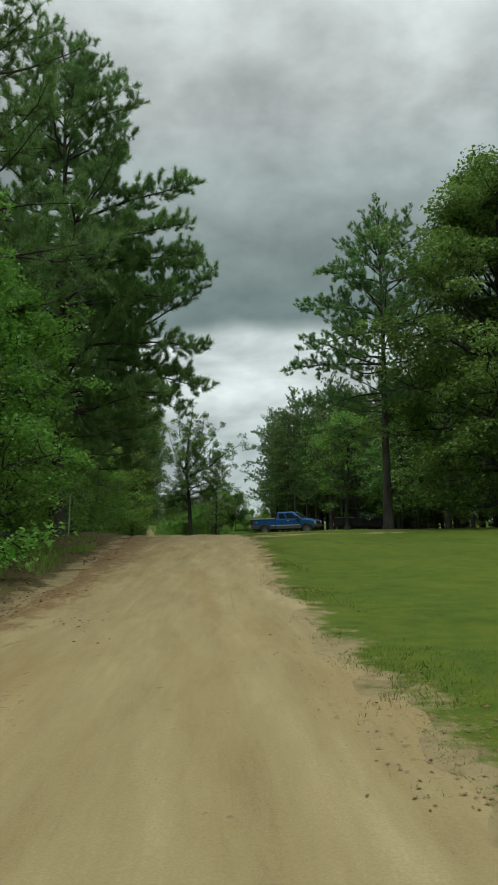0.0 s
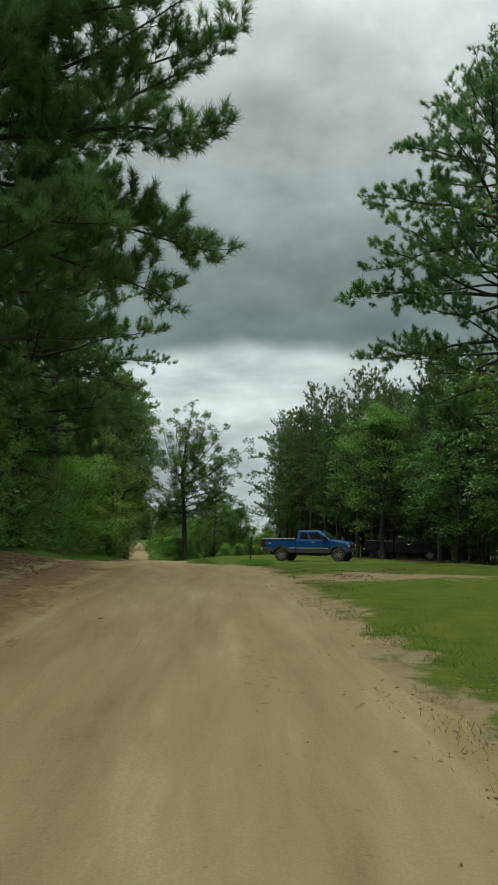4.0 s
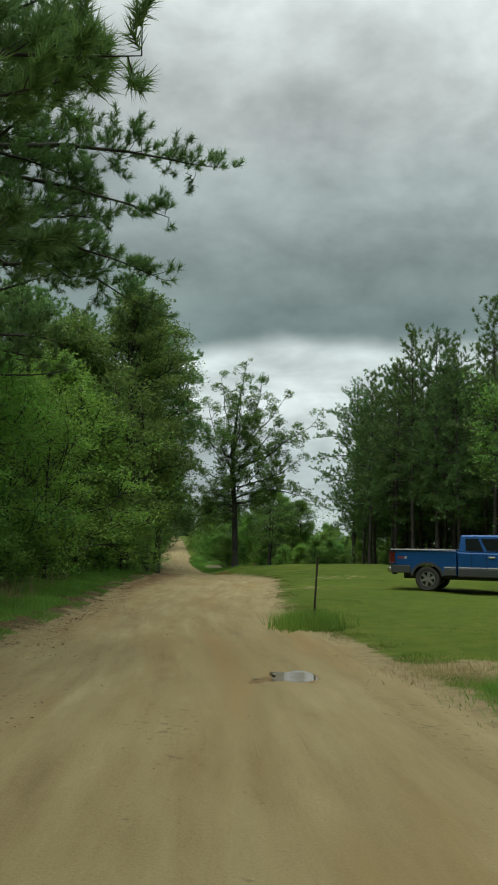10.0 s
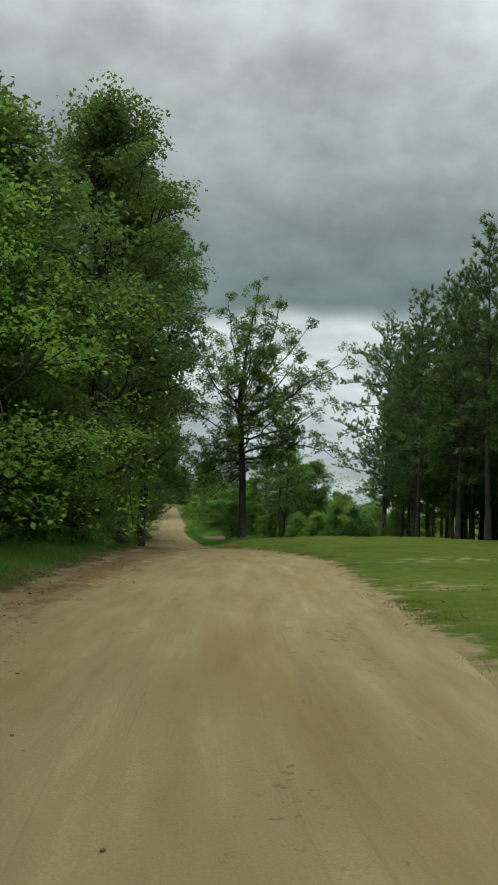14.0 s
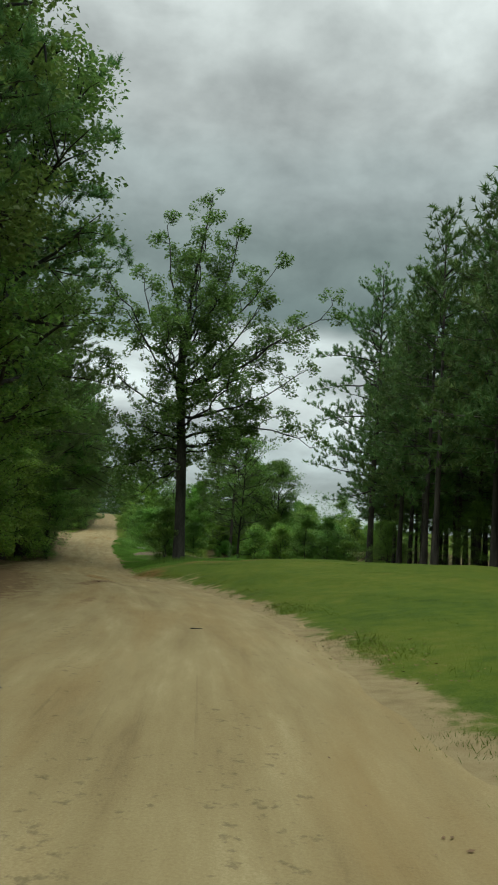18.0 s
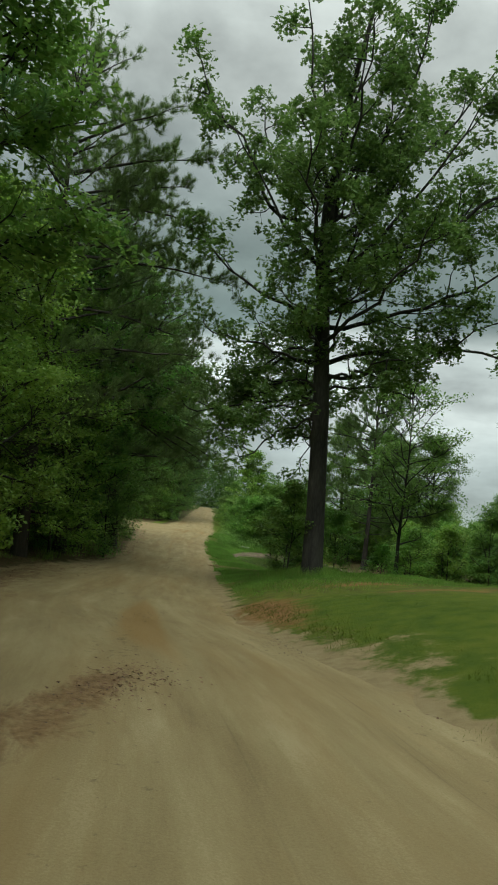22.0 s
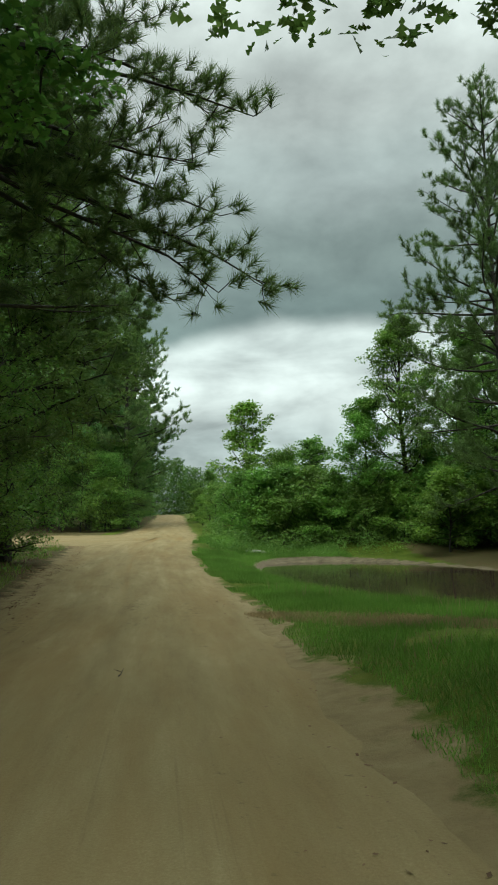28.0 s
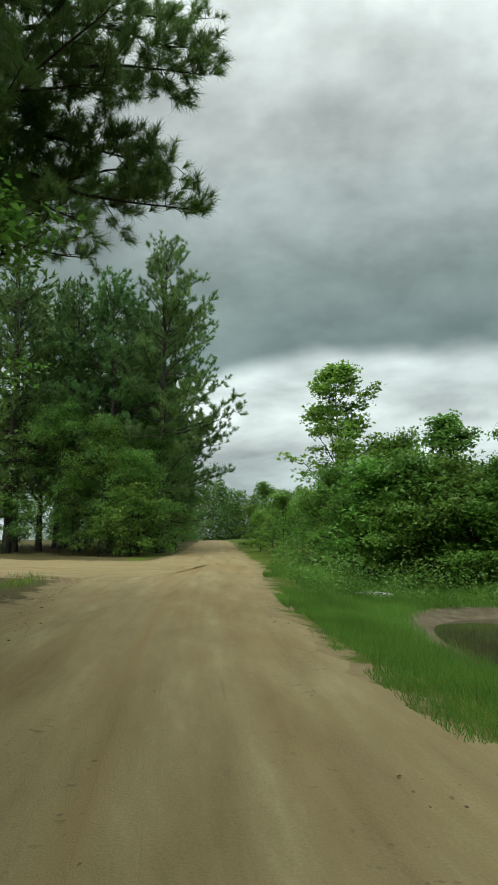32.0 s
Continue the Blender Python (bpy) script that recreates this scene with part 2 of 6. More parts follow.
def ground_material():
    """Grass, sand fringe, clay and leaf litter, told apart by the distance from the road's edge and by place."""
    m, nt, b, link = material("ground_cover")
    tc = node(nt, "ShaderNodeTexCoord")
    P = tc.outputs["Object"]

    def noise_tex(scale, detail=5.0, rough=0.55):
        n = node(nt, "ShaderNodeTexNoise", {"Scale": scale, "Detail": detail, "Roughness": rough})
        link(P, n.inputs["Vector"])
        return n.outputs[0]

    def attr(name):
        a = node(nt, "ShaderNodeAttribute", attribute_name=name)
        return a.outputs["Fac"]

    def math_(op, a, b_, c=None):
        n = node(nt, "ShaderNodeMath", operation=op)
        for i, v in enumerate((a, b_, c)):
            if v is None:
                continue
            if isinstance(v, (int, float)):
                n.inputs[i].default_value = v
            else:
                link(v, n.inputs[i])
        return n.outputs[0]

    def mix(f, a, c):
        n = node(nt, "ShaderNodeMix", data_type="RGBA")
        link(f, n.inputs[0])
        for i, v in ((6, a), (7, c)):
            if isinstance(v, tuple):
                n.inputs[i].default_value = (*v, 1)
            else:
                link(v, n.inputs[i])
        return n.outputs[2]

    def step(v, lo, hi):
        n = node(nt, "ShaderNodeMapRange", {"From Min": lo, "From Max": hi}, interpolation_type="SMOOTHSTEP")
        link(v, n.inputs[0])
        return n.outputs[0]

    g1, g2, g3 = noise_tex(0.25, 4), noise_tex(3.0, 6), noise_tex(60.0, 6, 0.7)
    grass_r = ramp(nt, [(0.36, (0.030, 0.061, 0.006)), (0.50, (0.062, 0.102, 0.008)), (0.60, (0.092, 0.125, 0.010)), (0.70, (0.138, 0.143, 0.024)), (0.8, (0.172, 0.142, 0.062))])
    link(math_("MULTIPLY_ADD", g3, 0.45, math_("MULTIPLY_ADD", g2, 0.4, math_("MULTIPLY", g1, 0.28))), grass_r.inputs[0])
    litter_r = ramp(nt, [(0.3, (0.052, 0.040, 0.018)), (0.46, (0.118, 0.082, 0.036)), (0.56, (0.072, 0.084, 0.022)), (0.66, (0.150, 0.112, 0.052)), (0.78, (0.24, 0.172, 0.088))])
    l1 = noise_tex(9.0, 7, 0.7)
    link(l1, litter_r.inputs[0])
    sand_r = ramp(nt, [(0.25, (0.180, 0.132, 0.064)), (0.5, (0.272, 0.214, 0.108)), (0.8, (0.350, 0.286, 0.162))])
    link(math_("MULTIPLY_ADD", noise_tex(5.0, 7, 0.65), 0.7, math_("MULTIPLY", g2, 0.3)), sand_r.inputs[0])
    clay_r = ramp(nt, [(0.3, (0.165, 0.088, 0.026)), (0.7, (0.26, 0.155, 0.060))])
    link(noise_tex(4.0, 6, 0.65), clay_r.inputs[0])
    lawn = step(math_("MULTIPLY_ADD", g2, 0.5, math_("ADD", attr("lawn"), -0.25)), 0.4, 0.6)
    base = mix(lawn, litter_r.outputs[0], grass_r.outputs[0])
    # ragged sand fringe beside the road
    rag = math_("MULTIPLY_ADD", noise_tex(1.6, 8, 0.68), 2.2, -1.1)
    fr = math_("ADD", attr("edge"), math_("MULTIPLY", rag, 0.85))
    sandy = step(fr, 0.42, 0.12)
    dirt = step(math_("MULTIPLY_ADD", noise_tex(1.5, 9, 0.74), 2.0, math_("ADD", attr("dirt"), -1.3)), 0.3, 0.6)
    both = math_("MAXIMUM", sandy, dirt)
    base = mix(both, base, sand_r.outputs[0])
    clay = step(math_("MULTIPLY_ADD", noise_tex(2.6, 9, 0.74), 1.2, math_("ADD", attr("clay"), -0.85)), 0.25, 0.6)
    base = mix(clay, base, clay_r.outputs[0])
    mud = step(math_("MULTIPLY_ADD", noise_tex(1.5, 6, 0.6), 0.6, math_("ADD", attr("mud"), -0.5)), 0.3, 0.45)
    mud_r = ramp(nt, [(0.3, (0.085, 0.068, 0.040)), (0.7, (0.215, 0.180, 0.112))])
    link(noise_tex(3.5, 6, 0.6), mud_r.inputs[0])
    base = mix(mud, base, mud_r.outputs[0])
    link(base, b.inputs["Base Color"])
    b.inputs["Roughness"].default_value = 0.95
    b.inputs["Specular IOR Level"].default_value = 0.2
    bp = node(nt, "ShaderNodeBump", {"Strength": 0.55, "Distance": 0.05})
    link(math_("MULTIPLY_ADD", g3, 0.6, math_("MULTIPLY", l1, 0.6)), bp.inputs["Height"])
    link(bp.outputs[0], b.inputs["Normal"])
    return m


def road_material():
    """Packed tan sand with damp and clay-stained patches, tyre streaks along the lane and grit."""
    m, nt, b, link = material("packed_sand")
    tc = node(nt, "ShaderNodeTexCoord")
    along = node(nt, "ShaderNodeAttribute", attribute_name="lane")
    comb = node(nt, "ShaderNodeMapping")
    comb.inputs["Scale"].default_value = (1.9, 0.16, 1.0)
    link(along.outputs["Vector"], comb.inputs[0])

    def noise_tex(vec, scale, detail=6.0, rough=0.6, dist=0.0):
        n = node(nt, "ShaderNodeTexNoise", {"Scale": scale, "Detail": detail, "Roughness": rough, "Distortion": dist})
        link(vec, n.inputs["Vector"])
        return n.outputs[0]

    P = tc.outputs["Object"]
    big = noise_tex(P, 0.35, 6)
    comb3 = node(nt, "ShaderNodeMapping")
    comb3.inputs["Scale"].default_value = (1.0, 0.15, 1.0)
    link(along.outputs["Vector"], comb3.inputs[0])
    mid = noise_tex(comb3.outputs[0], 2.4, 8, 0.66)
    streak = noise_tex(comb.outputs[0], 1.6, 6, 0.6)
    grit = noise_tex(P, 70.0, 4, 0.7)
    s1 = node(nt, "ShaderNodeMath", {1: 0.52}, operation="MULTIPLY")
    link(mid, s1.inputs[0])
    s2 = node(nt, "ShaderNodeMath", {1: 0.20}, operation="MULTIPLY_ADD")
    link(streak, s2.inputs[0]); link(s1.outputs[0], s2.inputs[2])
    s3 = node(nt, "ShaderNodeMath", {1: 0.26}, operation="MULTIPLY_ADD")
    link(grit, s3.inputs[0]); link(s2.outputs[0], s3.inputs[2])
    r = ramp(nt, [(0.36, (0.203, 0.151, 0.071)), (0.45, (0.264, 0.206, 0.098)), (0.53, (0.305, 0.244, 0.121)), (0.62, (0.389, 0.322, 0.175))])
    link(s3.outputs[0], r.inputs[0])
    stain = ramp(nt, [(0.46, (0, 0, 0)), (0.64, (1, 1, 1))])
    link(noise_tex(comb3.outputs[0], 0.8, 7, 0.66), stain.inputs[0])
    clay = node(nt, "ShaderNodeMix", data_type="RGBA")
    clay.inputs[7].default_value = (0.245, 0.152, 0.050, 1)
    cl = node(nt, "ShaderNodeAttribute", attribute_name="clay")
    cm = node(nt, "ShaderNodeMath", {1: 1.3}, operation="MULTIPLY_ADD")
    link(mid, cm.inputs[0]); link(cl.outputs["Fac"], cm.inputs[2])
    cs = node(nt, "ShaderNodeMapRange", {"From Min": 0.98, "From Max": 1.5, "To Max": 0.8})
    link(cm.outputs[0], cs.inputs[0])
    k0 = node(nt, "ShaderNodeMath", {1: 0.40}, operation="MULTIPLY")
    link(stain.outputs[0], k0.inputs[0])
    k = node(nt, "ShaderNodeMath", operation="MAXIMUM")
    link(k0.outputs[0], k.inputs[0]); link(cs.outputs[0], k.inputs[1])
    link(k.outputs[0], clay.inputs[0]); link(r.outputs[0], clay.inputs[6])
    comb2 = node(nt, "ShaderNodeMapping")
    comb2.inputs["Scale"].default_value = (13.0, 0.07, 1.0)
    link(along.outputs["Vector"], comb2.inputs[0])
    lines = noise_tex(comb2.outputs[0], 1.7, 3, 0.5, 0.15)
    where = noise_tex(P, 0.6, 3)
    lw = node(nt, "ShaderNodeMath", {1: 0.55}, operation="MULTIPLY_ADD")
    link(where, lw.inputs[0]); link(lines, lw.inputs[2])
    mark = node(nt, "ShaderNodeMapRange", {"From Min": 0.95, "From Max": 1.06, "To Min": 1.0, "To Max": 0.84})
    link(lw.outputs[0], mark.inputs[0])
    damp = ramp(nt, [(0.55, (1, 1, 1)), (0.75, (0.91, 0.89, 0.86))])
    link(big, damp.inputs[0])
    mul = node(nt, "ShaderNodeMix", {0: 1.0}, data_type="RGBA", blend_type="MULTIPLY")
    link(clay.outputs[2], mul.inputs[6]); link(damp.outputs[0], mul.inputs[7])
    mk = node(nt, "ShaderNodeMix", {0: 1.0}, data_type="RGBA", blend_type="MULTIPLY")
    cc = node(nt, "ShaderNodeCombineColor")
    speck = noise_tex(P, 11.0, 5, 0.65)
    drift = noise_tex(comb3.outputs[0], 0.9, 5, 0.65)
    sp = node(nt, "ShaderNodeMath", {1: 0.75}, operation="MULTIPLY_ADD")
    link(drift, sp.inputs[0]); link(speck, sp.inputs[2])
    spm = node(nt, "ShaderNodeMapRange", {"From Min": 1.03, "From Max": 1.13, "To Min": 1.0, "To Max": 0.62})
    link(sp.outputs[0], spm.inputs[0])
    both = node(nt, "ShaderNodeMath", operation="MULTIPLY")
    link(mark.outputs[0], both.inputs[0]); link(spm.outputs[0], both.inputs[1])
    for q in range(3):
        link(both.outputs[0], cc.inputs[q])
    link(mul.outputs[2], mk.inputs[6]); link(cc.outputs[0], mk.inputs[7])
    # rain-washed leaf mould and clay crumbs along the wood's side
    wa = node(nt, "ShaderNodeAttribute", attribute_name="wash")
    comb4 = node(nt, "ShaderNodeMapping")
    comb4.inputs["Scale"].default_value = (1.0, 0.45, 1.0)
    link(along.outputs["Vector"], comb4.inputs[0])
    wn = noise_tex(comb4.outputs[0], 3.4, 9, 0.72, 0.6)
    ws = node(nt, "ShaderNodeMath", {1: 0.62}, operation="MULTIPLY_ADD")
    link(wa.outputs["Fac"], ws.inputs[0]); link(wn, ws.inputs[2])
    wf = node(nt, "ShaderNodeMapRange", {"From Min": 0.88, "From Max": 1.02, "To Max": 0.85})
    link(ws.outputs[0], wf.inputs[0])
    wr = ramp(nt, [(0.3, (0.060, 0.036, 0.018)), (0.45, (0.150, 0.088, 0.036)), (0.58, (0.215, 0.135, 0.060)), (0.7, (0.30, 0.21, 0.105))])
    link(noise_tex(P, 14.0, 7, 0.75), wr.inputs[0])
    wm = node(nt, "ShaderNodeMix", data_type="RGBA")
    link(wf.outputs[0], wm.inputs[0]); link(mk.outputs[2], wm.inputs[6]); link(wr.outputs[0], wm.inputs[7])
    link(wm.outputs[2], b.inputs["Base Color"])
    b.inputs["Roughness"].default_value = 0.9
    b.inputs["Specular IOR Level"].default_value = 0.25
    bp = node(nt, "ShaderNodeBump", {"Strength": 0.55, "Distance": 0.04})
    hs = node(nt, "ShaderNodeMath", {1: 0.3}, operation="MULTIPLY_ADD")
    link(mark.outputs[0], hs.inputs[0]); link(s3.outputs[0], hs.inputs[2])
    link(hs.outputs[0], bp.inputs["Height"]); link(bp.outputs[0], b.inputs["Normal"])
    return m


GROUND = ground_material()
ROAD = road_material()


# ---- plan: the road's edges, the fall of the land ----
def smooth_curve(xs, vs):
    xs, vs = np.array(xs, float), np.array(vs, float)
    fine = np.arange(xs[0], xs[-1] + 0.5, 0.5)
    v = np.interp(fine, xs, vs)
    k = np.hanning(13)[1:-1]
    k /= k.sum()
    v = np.convolve(np.pad(v, 5, mode="edge"), k, "valid")
    return lambda q: np.interp(q, fine, v)


road_right = smooth_curve([-40, 0, 8, 15, 21, 30, 35, 40, 44, 48, 54, 60, 70, 75, 80, 85, 90, 95, 100, 105, 110, 116, 122, 128, 135, 140, 150, 160, 170, 200, 300],
                          [3.0, 1.85, 1.4, 0.95, 0.75, 0.3, -0.4, -1.0, -1.5, -2.2, -3.3, -3.7, -4.0, -4.3, -4.9, -5.8, -7.3, -9.5, -10.6, -11.7, -12.7, -13.8, -15.3, -16.6, -17.8, -18.3, -20.2, -22.0, -23.8, -29.0, -50])
road_left = smooth_curve([-40, 0, 9, 13, 16, 24, 30, 35, 42, 47, 53, 60, 66, 73, 82, 88, 93, 98, 104, 110, 116, 125, 135, 142, 150, 157, 170, 200, 300],
                         [-1.5, -2.3, -2.6, -2.8, -3.0, -3.7, -4.6, -5.2, -6.2, -7.0, -7.6, -8.8, -9.4, -10.1, -11.3, -13.0, -15.0, -16.4, -16.9, -17.2, -17.9, -20.2, -22.6, -23.2, -23.9, -24.6, -26.6, -32.0, -54])
road_height = smooth_curve([-60, -4, 4, 12, 20, 26, 32, 36, 40, 45, 50, 56, 62, 68, 72, 76, 80, 85, 90, 95, 100, 106, 112, 118, 126, 135, 142, 150, 160, 170, 200, 240, 262, 300, 400],
                           [-0.5, -0.42, -0.36, -0.22, 0.20, 0.54, 0.74, 0.80, 0.68, 0.52, 0.44, 0.40, 0.40, 0.40, 0.36, 0.26, 0.10, -0.04, -0.20, -0.46, -0.68, -0.76, -0.80, -0.74, -0.48, -0.06, 0.24, 0.55, 1.05, 1.6, 2.8, 4.1, 4.6, 4.3, 4.2])
bank_right = smooth_curve([-60, 10, 22, 35, 51, 61, 70, 80, 88, 97, 104, 108, 112, 118, 128, 138, 150, 400],
                          [0.0, 0.0, 0.1, 0.15, 0.35, 0.35, 0.5, 0.85, 1.2, 1.3, 1.1, 0.75, 0.3, -0.05, -0.3, -0.1, 0.2, 0.0])


def pond_ring(x, y):
    """1 on the pond's shore, less on the water, more on dry land."""
    return ((x + 10.6 + 0.22 * (y - 124.5)) / 3.1) ** 2 + ((y - 124.5) / 9.0) ** 2


def pond_depth(x, y):
    return np.clip((1.16 - pond_ring(x, y)) / 0.5, 0, 1)


def land(x, y):
    """Height of the ground at a place, or at arrays of places."""
    x, y = np.asarray(x, float), np.asarray(y, float)
    r, l = x - road_right(y), road_left(y) - x
    z = road_height(y)
    rr = np.clip(r, 0, None)
    z = z + bank_right(y) * (1 - np.exp(-rr / 3.0))
    ll = np.clip(l, 0, None)
    z = z + 0.22 * (1 - np.exp(-ll / 1.5)) * np.clip((138 - y) / 6, 0, 1) + 0.012 * np.clip(ll - 3, 0, 40)
    off = np.clip(np.maximum(rr, ll) / 2.0, 0, 1)
    z = z + off * (0.05 * np.sin(x * 0.9 + 0.4 * y) * np.sin(y * 0.7) + 0.03 * np.sin(x * 2.1 + 1.7) * np.sin(y * 1.7 + x))
    ring = pond_ring(x, y)
    basin = np.clip((3.4 - ring) / 1.9, 0, 1) * np.clip(rr / 2.2, 0, 1)
    z = z * (1 - basin) + (-0.75 + 0.25 * (z + 0.7)) * basin
    sunk = pond_depth(x, y) * np.clip(rr / 1.0, 0, 1)
    z = z * (1 - sunk) - 1.0 * sunk
    return z


def height(x, y):
    return float(land(x, y))


def mesh_from(name, verts, faces, mat, smooth=False):
    """A mesh from arrays: faces is one array of equal-sized polygons, or a list of such arrays."""
    me = bpy.data.meshes.new(name)
    groups = faces if isinstance(faces, list) else [faces]
    groups = [np.asarray(g, np.int32) for g in groups if len(g)]
    me.vertices.add(len(verts))
    me.vertices.foreach_set("co", np.asarray(verts, np.float32).ravel())
    sizes = np.concatenate([np.full(len(g), g.shape[1], np.int32) for g in groups])
    me.loops.add(int(sizes.sum()))
    me.loops.foreach_set("vertex_index", np.concatenate([g.ravel() for g in groups]))
    me.polygons.add(len(sizes))
    me.polygons.foreach_set("loop_start", np.concatenate([[0], np.cumsum(sizes)[:-1]]).astype(np.int32))
    if smooth:
        me.polygons.foreach_set("use_smooth", np.ones(len(sizes), bool))
    me.materials.append(mat)
    me.update(calc_edges=True)
    return me


def grid_faces(nu, nv):
    i = np.arange(nu * nv).reshape(nu, nv)
    return np.stack([i[:-1, :-1], i[1:, :-1], i[1:, 1:], i[:-1, 1:]], -1).reshape(-1, 4)


def spread(lo, a, b, hi, stepsize, grow=1.28):
    mid = list(np.arange(a, b + 1e-6, stepsize))
    left, right, s, v = [], [], stepsize, a
    while v > lo:
        s *= grow
        v -= s
        left.append(v)
    s, v = stepsize, b
    while v < hi:
        s *= grow
        v += s
        right.append(v)
    return np.array(left[::-1] + mid + right)


def float_attr(me, name, values):
    a = me.attributes.new(name, "FLOAT", "POINT")
    a.data.foreach_set("value", np.asarray(values, np.float32).ravel())


def blob(x, y, cx, cy, rx, ry):
    return np.exp(-((x - cx) / rx) ** 2 - ((y - cy) / ry) ** 2)


def side_road(x, y):
    """Signed distance past the edge of the track that branches off at the crossing (negative on it)."""
    c = 141.5 - (x + 24) * 0.28
    return np.where(x < -19, np.abs(y - c) - 6.0, 9.0)


def build_ground():
    xs = spread(-1500, -34, 22, 1500, 0.4)
    ys = spread(-400, -4, 172, 1700, 0.45)
    X, Y = np.meshgrid(xs, ys, indexing="ij")
    inside = np.minimum(X - road_left(Y), road_right(Y) - X)
    Z = land(X, Y) - np.where(Y < 290, np.clip((inside - 0.15) / 1.0, 0, 1) * 0.10 + np.where(inside > 1.4, 0.1, 0.0), 0.0)
    verts = np.stack([X, Y, Z], -1).reshape(-1, 3)
    me = mesh_from("ground", verts, grid_faces(len(xs), len(ys)), GROUND, True)
    edge = -inside
    edge = np.minimum(edge, side_road(X, Y))
    float_attr(me, "edge", np.clip(edge, -3, 30))
    right = X - road_right(Y)
    lawn = np.clip((right + 0.3) / 0.5, 0, 1)
    wood_edge = np.interp(Y, [0, 30, 40, 60, 80, 100, 118, 124, 400], [14, 13, 14, 16, 13.5, 15, 15, 9, 30])
    lawn = lawn * np.clip((wood_edge - right) / 1.5, 0.0, 1)
    # grassy strips on the other verge
    left = -X + road_left(Y)
    verge = np.clip((left - 0.5) / 0.5, 0, 1) * np.clip((2.2 - left) / 1.0, 0, 1)
    lawn = np.maximum(lawn, verge * np.interp(Y, [0, 20, 28, 38, 44, 68, 76, 90, 115, 125, 136, 150, 170], [0.25, 0.2, 0.1, 0.35, 0.75, 0.8, 0.2, 0.1, 0.1, 0.3, 0.9, 0.9, 0.3]))
    lawn = np.maximum(lawn, np.where((Y > 150) & (right > 0), 0.9, 0))
    lawn = np.maximum(lawn, np.clip((np.maximum(right, left) - 34) / 14, 0, 0.62))
    # thin, half-bare soil under the oak
    lawn = lawn * (1 - 0.45 * np.clip(blob(X, Y, -6.6, 99.5, 5.0, 5.0) * 1.5, 0, 1))
    float_attr(me, "lawn", lawn)
    dirt = 0.9 * blob(X, Y, 1.6, 29.5, 3.2, 2.0) + 0.75 * blob(X, Y, -1.5, 70.5, 3.4, 2.0) + 0.8 * blob(X, Y, -2.6, 63.5, 1.6, 1.8)
    dirt += 0.75 * blob(X, Y, 0.6, 40, 1.8, 3.0) + 0.55 * blob(X, Y, 7.5, 57.5, 6.0, 1.3) + 0.7 * blob(X, Y, 6, 30.5, 4, 0.8) + 0.5 * blob(X, Y, 3, 74, 5, 1.0)
    dirt += 0.9 * blob(X, Y, -0.9, 45.3, 1.5, 1.5) + 0.6 * blob(X, Y, -12.3, 114, 0.9, 3) + 0.8 * blob(X, Y, -7.6, 90.8, 1.6, 2.0) + 0.7 * blob(X, Y, -7.9, 96.0, 1.0, 0.5)
    float_attr(me, "dirt", dirt)
    clay = 1.0 * np.exp(-((right - 0.5) / 0.8) ** 2 - ((Y - 95.6) / 3.0) ** 2) + 0.95 * blob(X, Y, -7.4, 99.2, 1.9, 0.6) + 0.8 * blob(X, Y, -5.8, 97.0, 2.6, 0.7)
    float_attr(me, "clay", clay)
    float_attr(me, "mud", np.clip((1.42 - pond_ring(X, Y)) / 0.3, 0, 1) * np.clip((right - 0.5) / 1.0, 0, 1))
    return tagged(new("ground", me), "mown grass and leaf-littered forest floor beside a sand road", "ground", kind="structure")


ground = build_ground()


PUDDLES = ((-2.92, 44.4, 0.26, 0.36), (-3.36, 44.25, 0.13, 0.16), (-1.9, 36.85, 0.2, 0.13))


def road_top(X, Y):
    """Height of the packed sand: shallow ruts and lumps, thinning out below the verge."""
    mid = X - (road_right(Y) - 1.35)
    rut = -0.035 * (np.exp(-((mid - 0.75) / 0.28) ** 2) + np.exp(-((mid + 0.75) / 0.28) ** 2)) - 0.03 * np.exp(-((X - road_left(Y) - 1.1) / 0.35) ** 2)
    lump = np.array([noise.noise(Vector((x * 1.3, y * 0.4, 3))) * 0.026 + noise.noise(Vector((x * 4.5, y * 1.6, 8))) * 0.009 for x, y in zip(X, Y)])
    lump = lump + np.exp(-np.clip(X - road_left(Y), 0, 9) / 0.9) * np.array([noise.noise(Vector((x * 2.4, y * 1.7, 21))) * 0.05 + noise.noise(Vector((x * 6.5, y * 4.5, 4))) * 0.02 for x, y in zip(X, Y)])

    def rag(k):
        f = np.array([noise.noise(Vector((y * 0.45, k, 0.5))) * 0.32 + noise.noise(Vector((y * 1.5, k, 0.5))) * 0.3 + noise.noise(Vector((y * 4.0, k, 0.5))) * 0.2 for y in Y])
        return f

    into = np.minimum(X - road_left(Y) + rag(0.0), road_right(Y) - X + rag(9.3))
    fade = np.clip((into + 0.1) / 0.7, 0, 1)
    for px, py, rx, ry in PUDDLES:
        lump = lump - 0.045 * blob(X, Y, px, py, rx * 1.3, ry * 1.3)
    return land(X, Y) + np.where(into > 0, 0.012 * np.clip(into / 0.4, 0, 1), 0.10 * np.clip(into, -0.3, 0)) + (rut + lump + 0.006) * fade - 0.22 * np.clip(-into - 0.3, 0, 1)


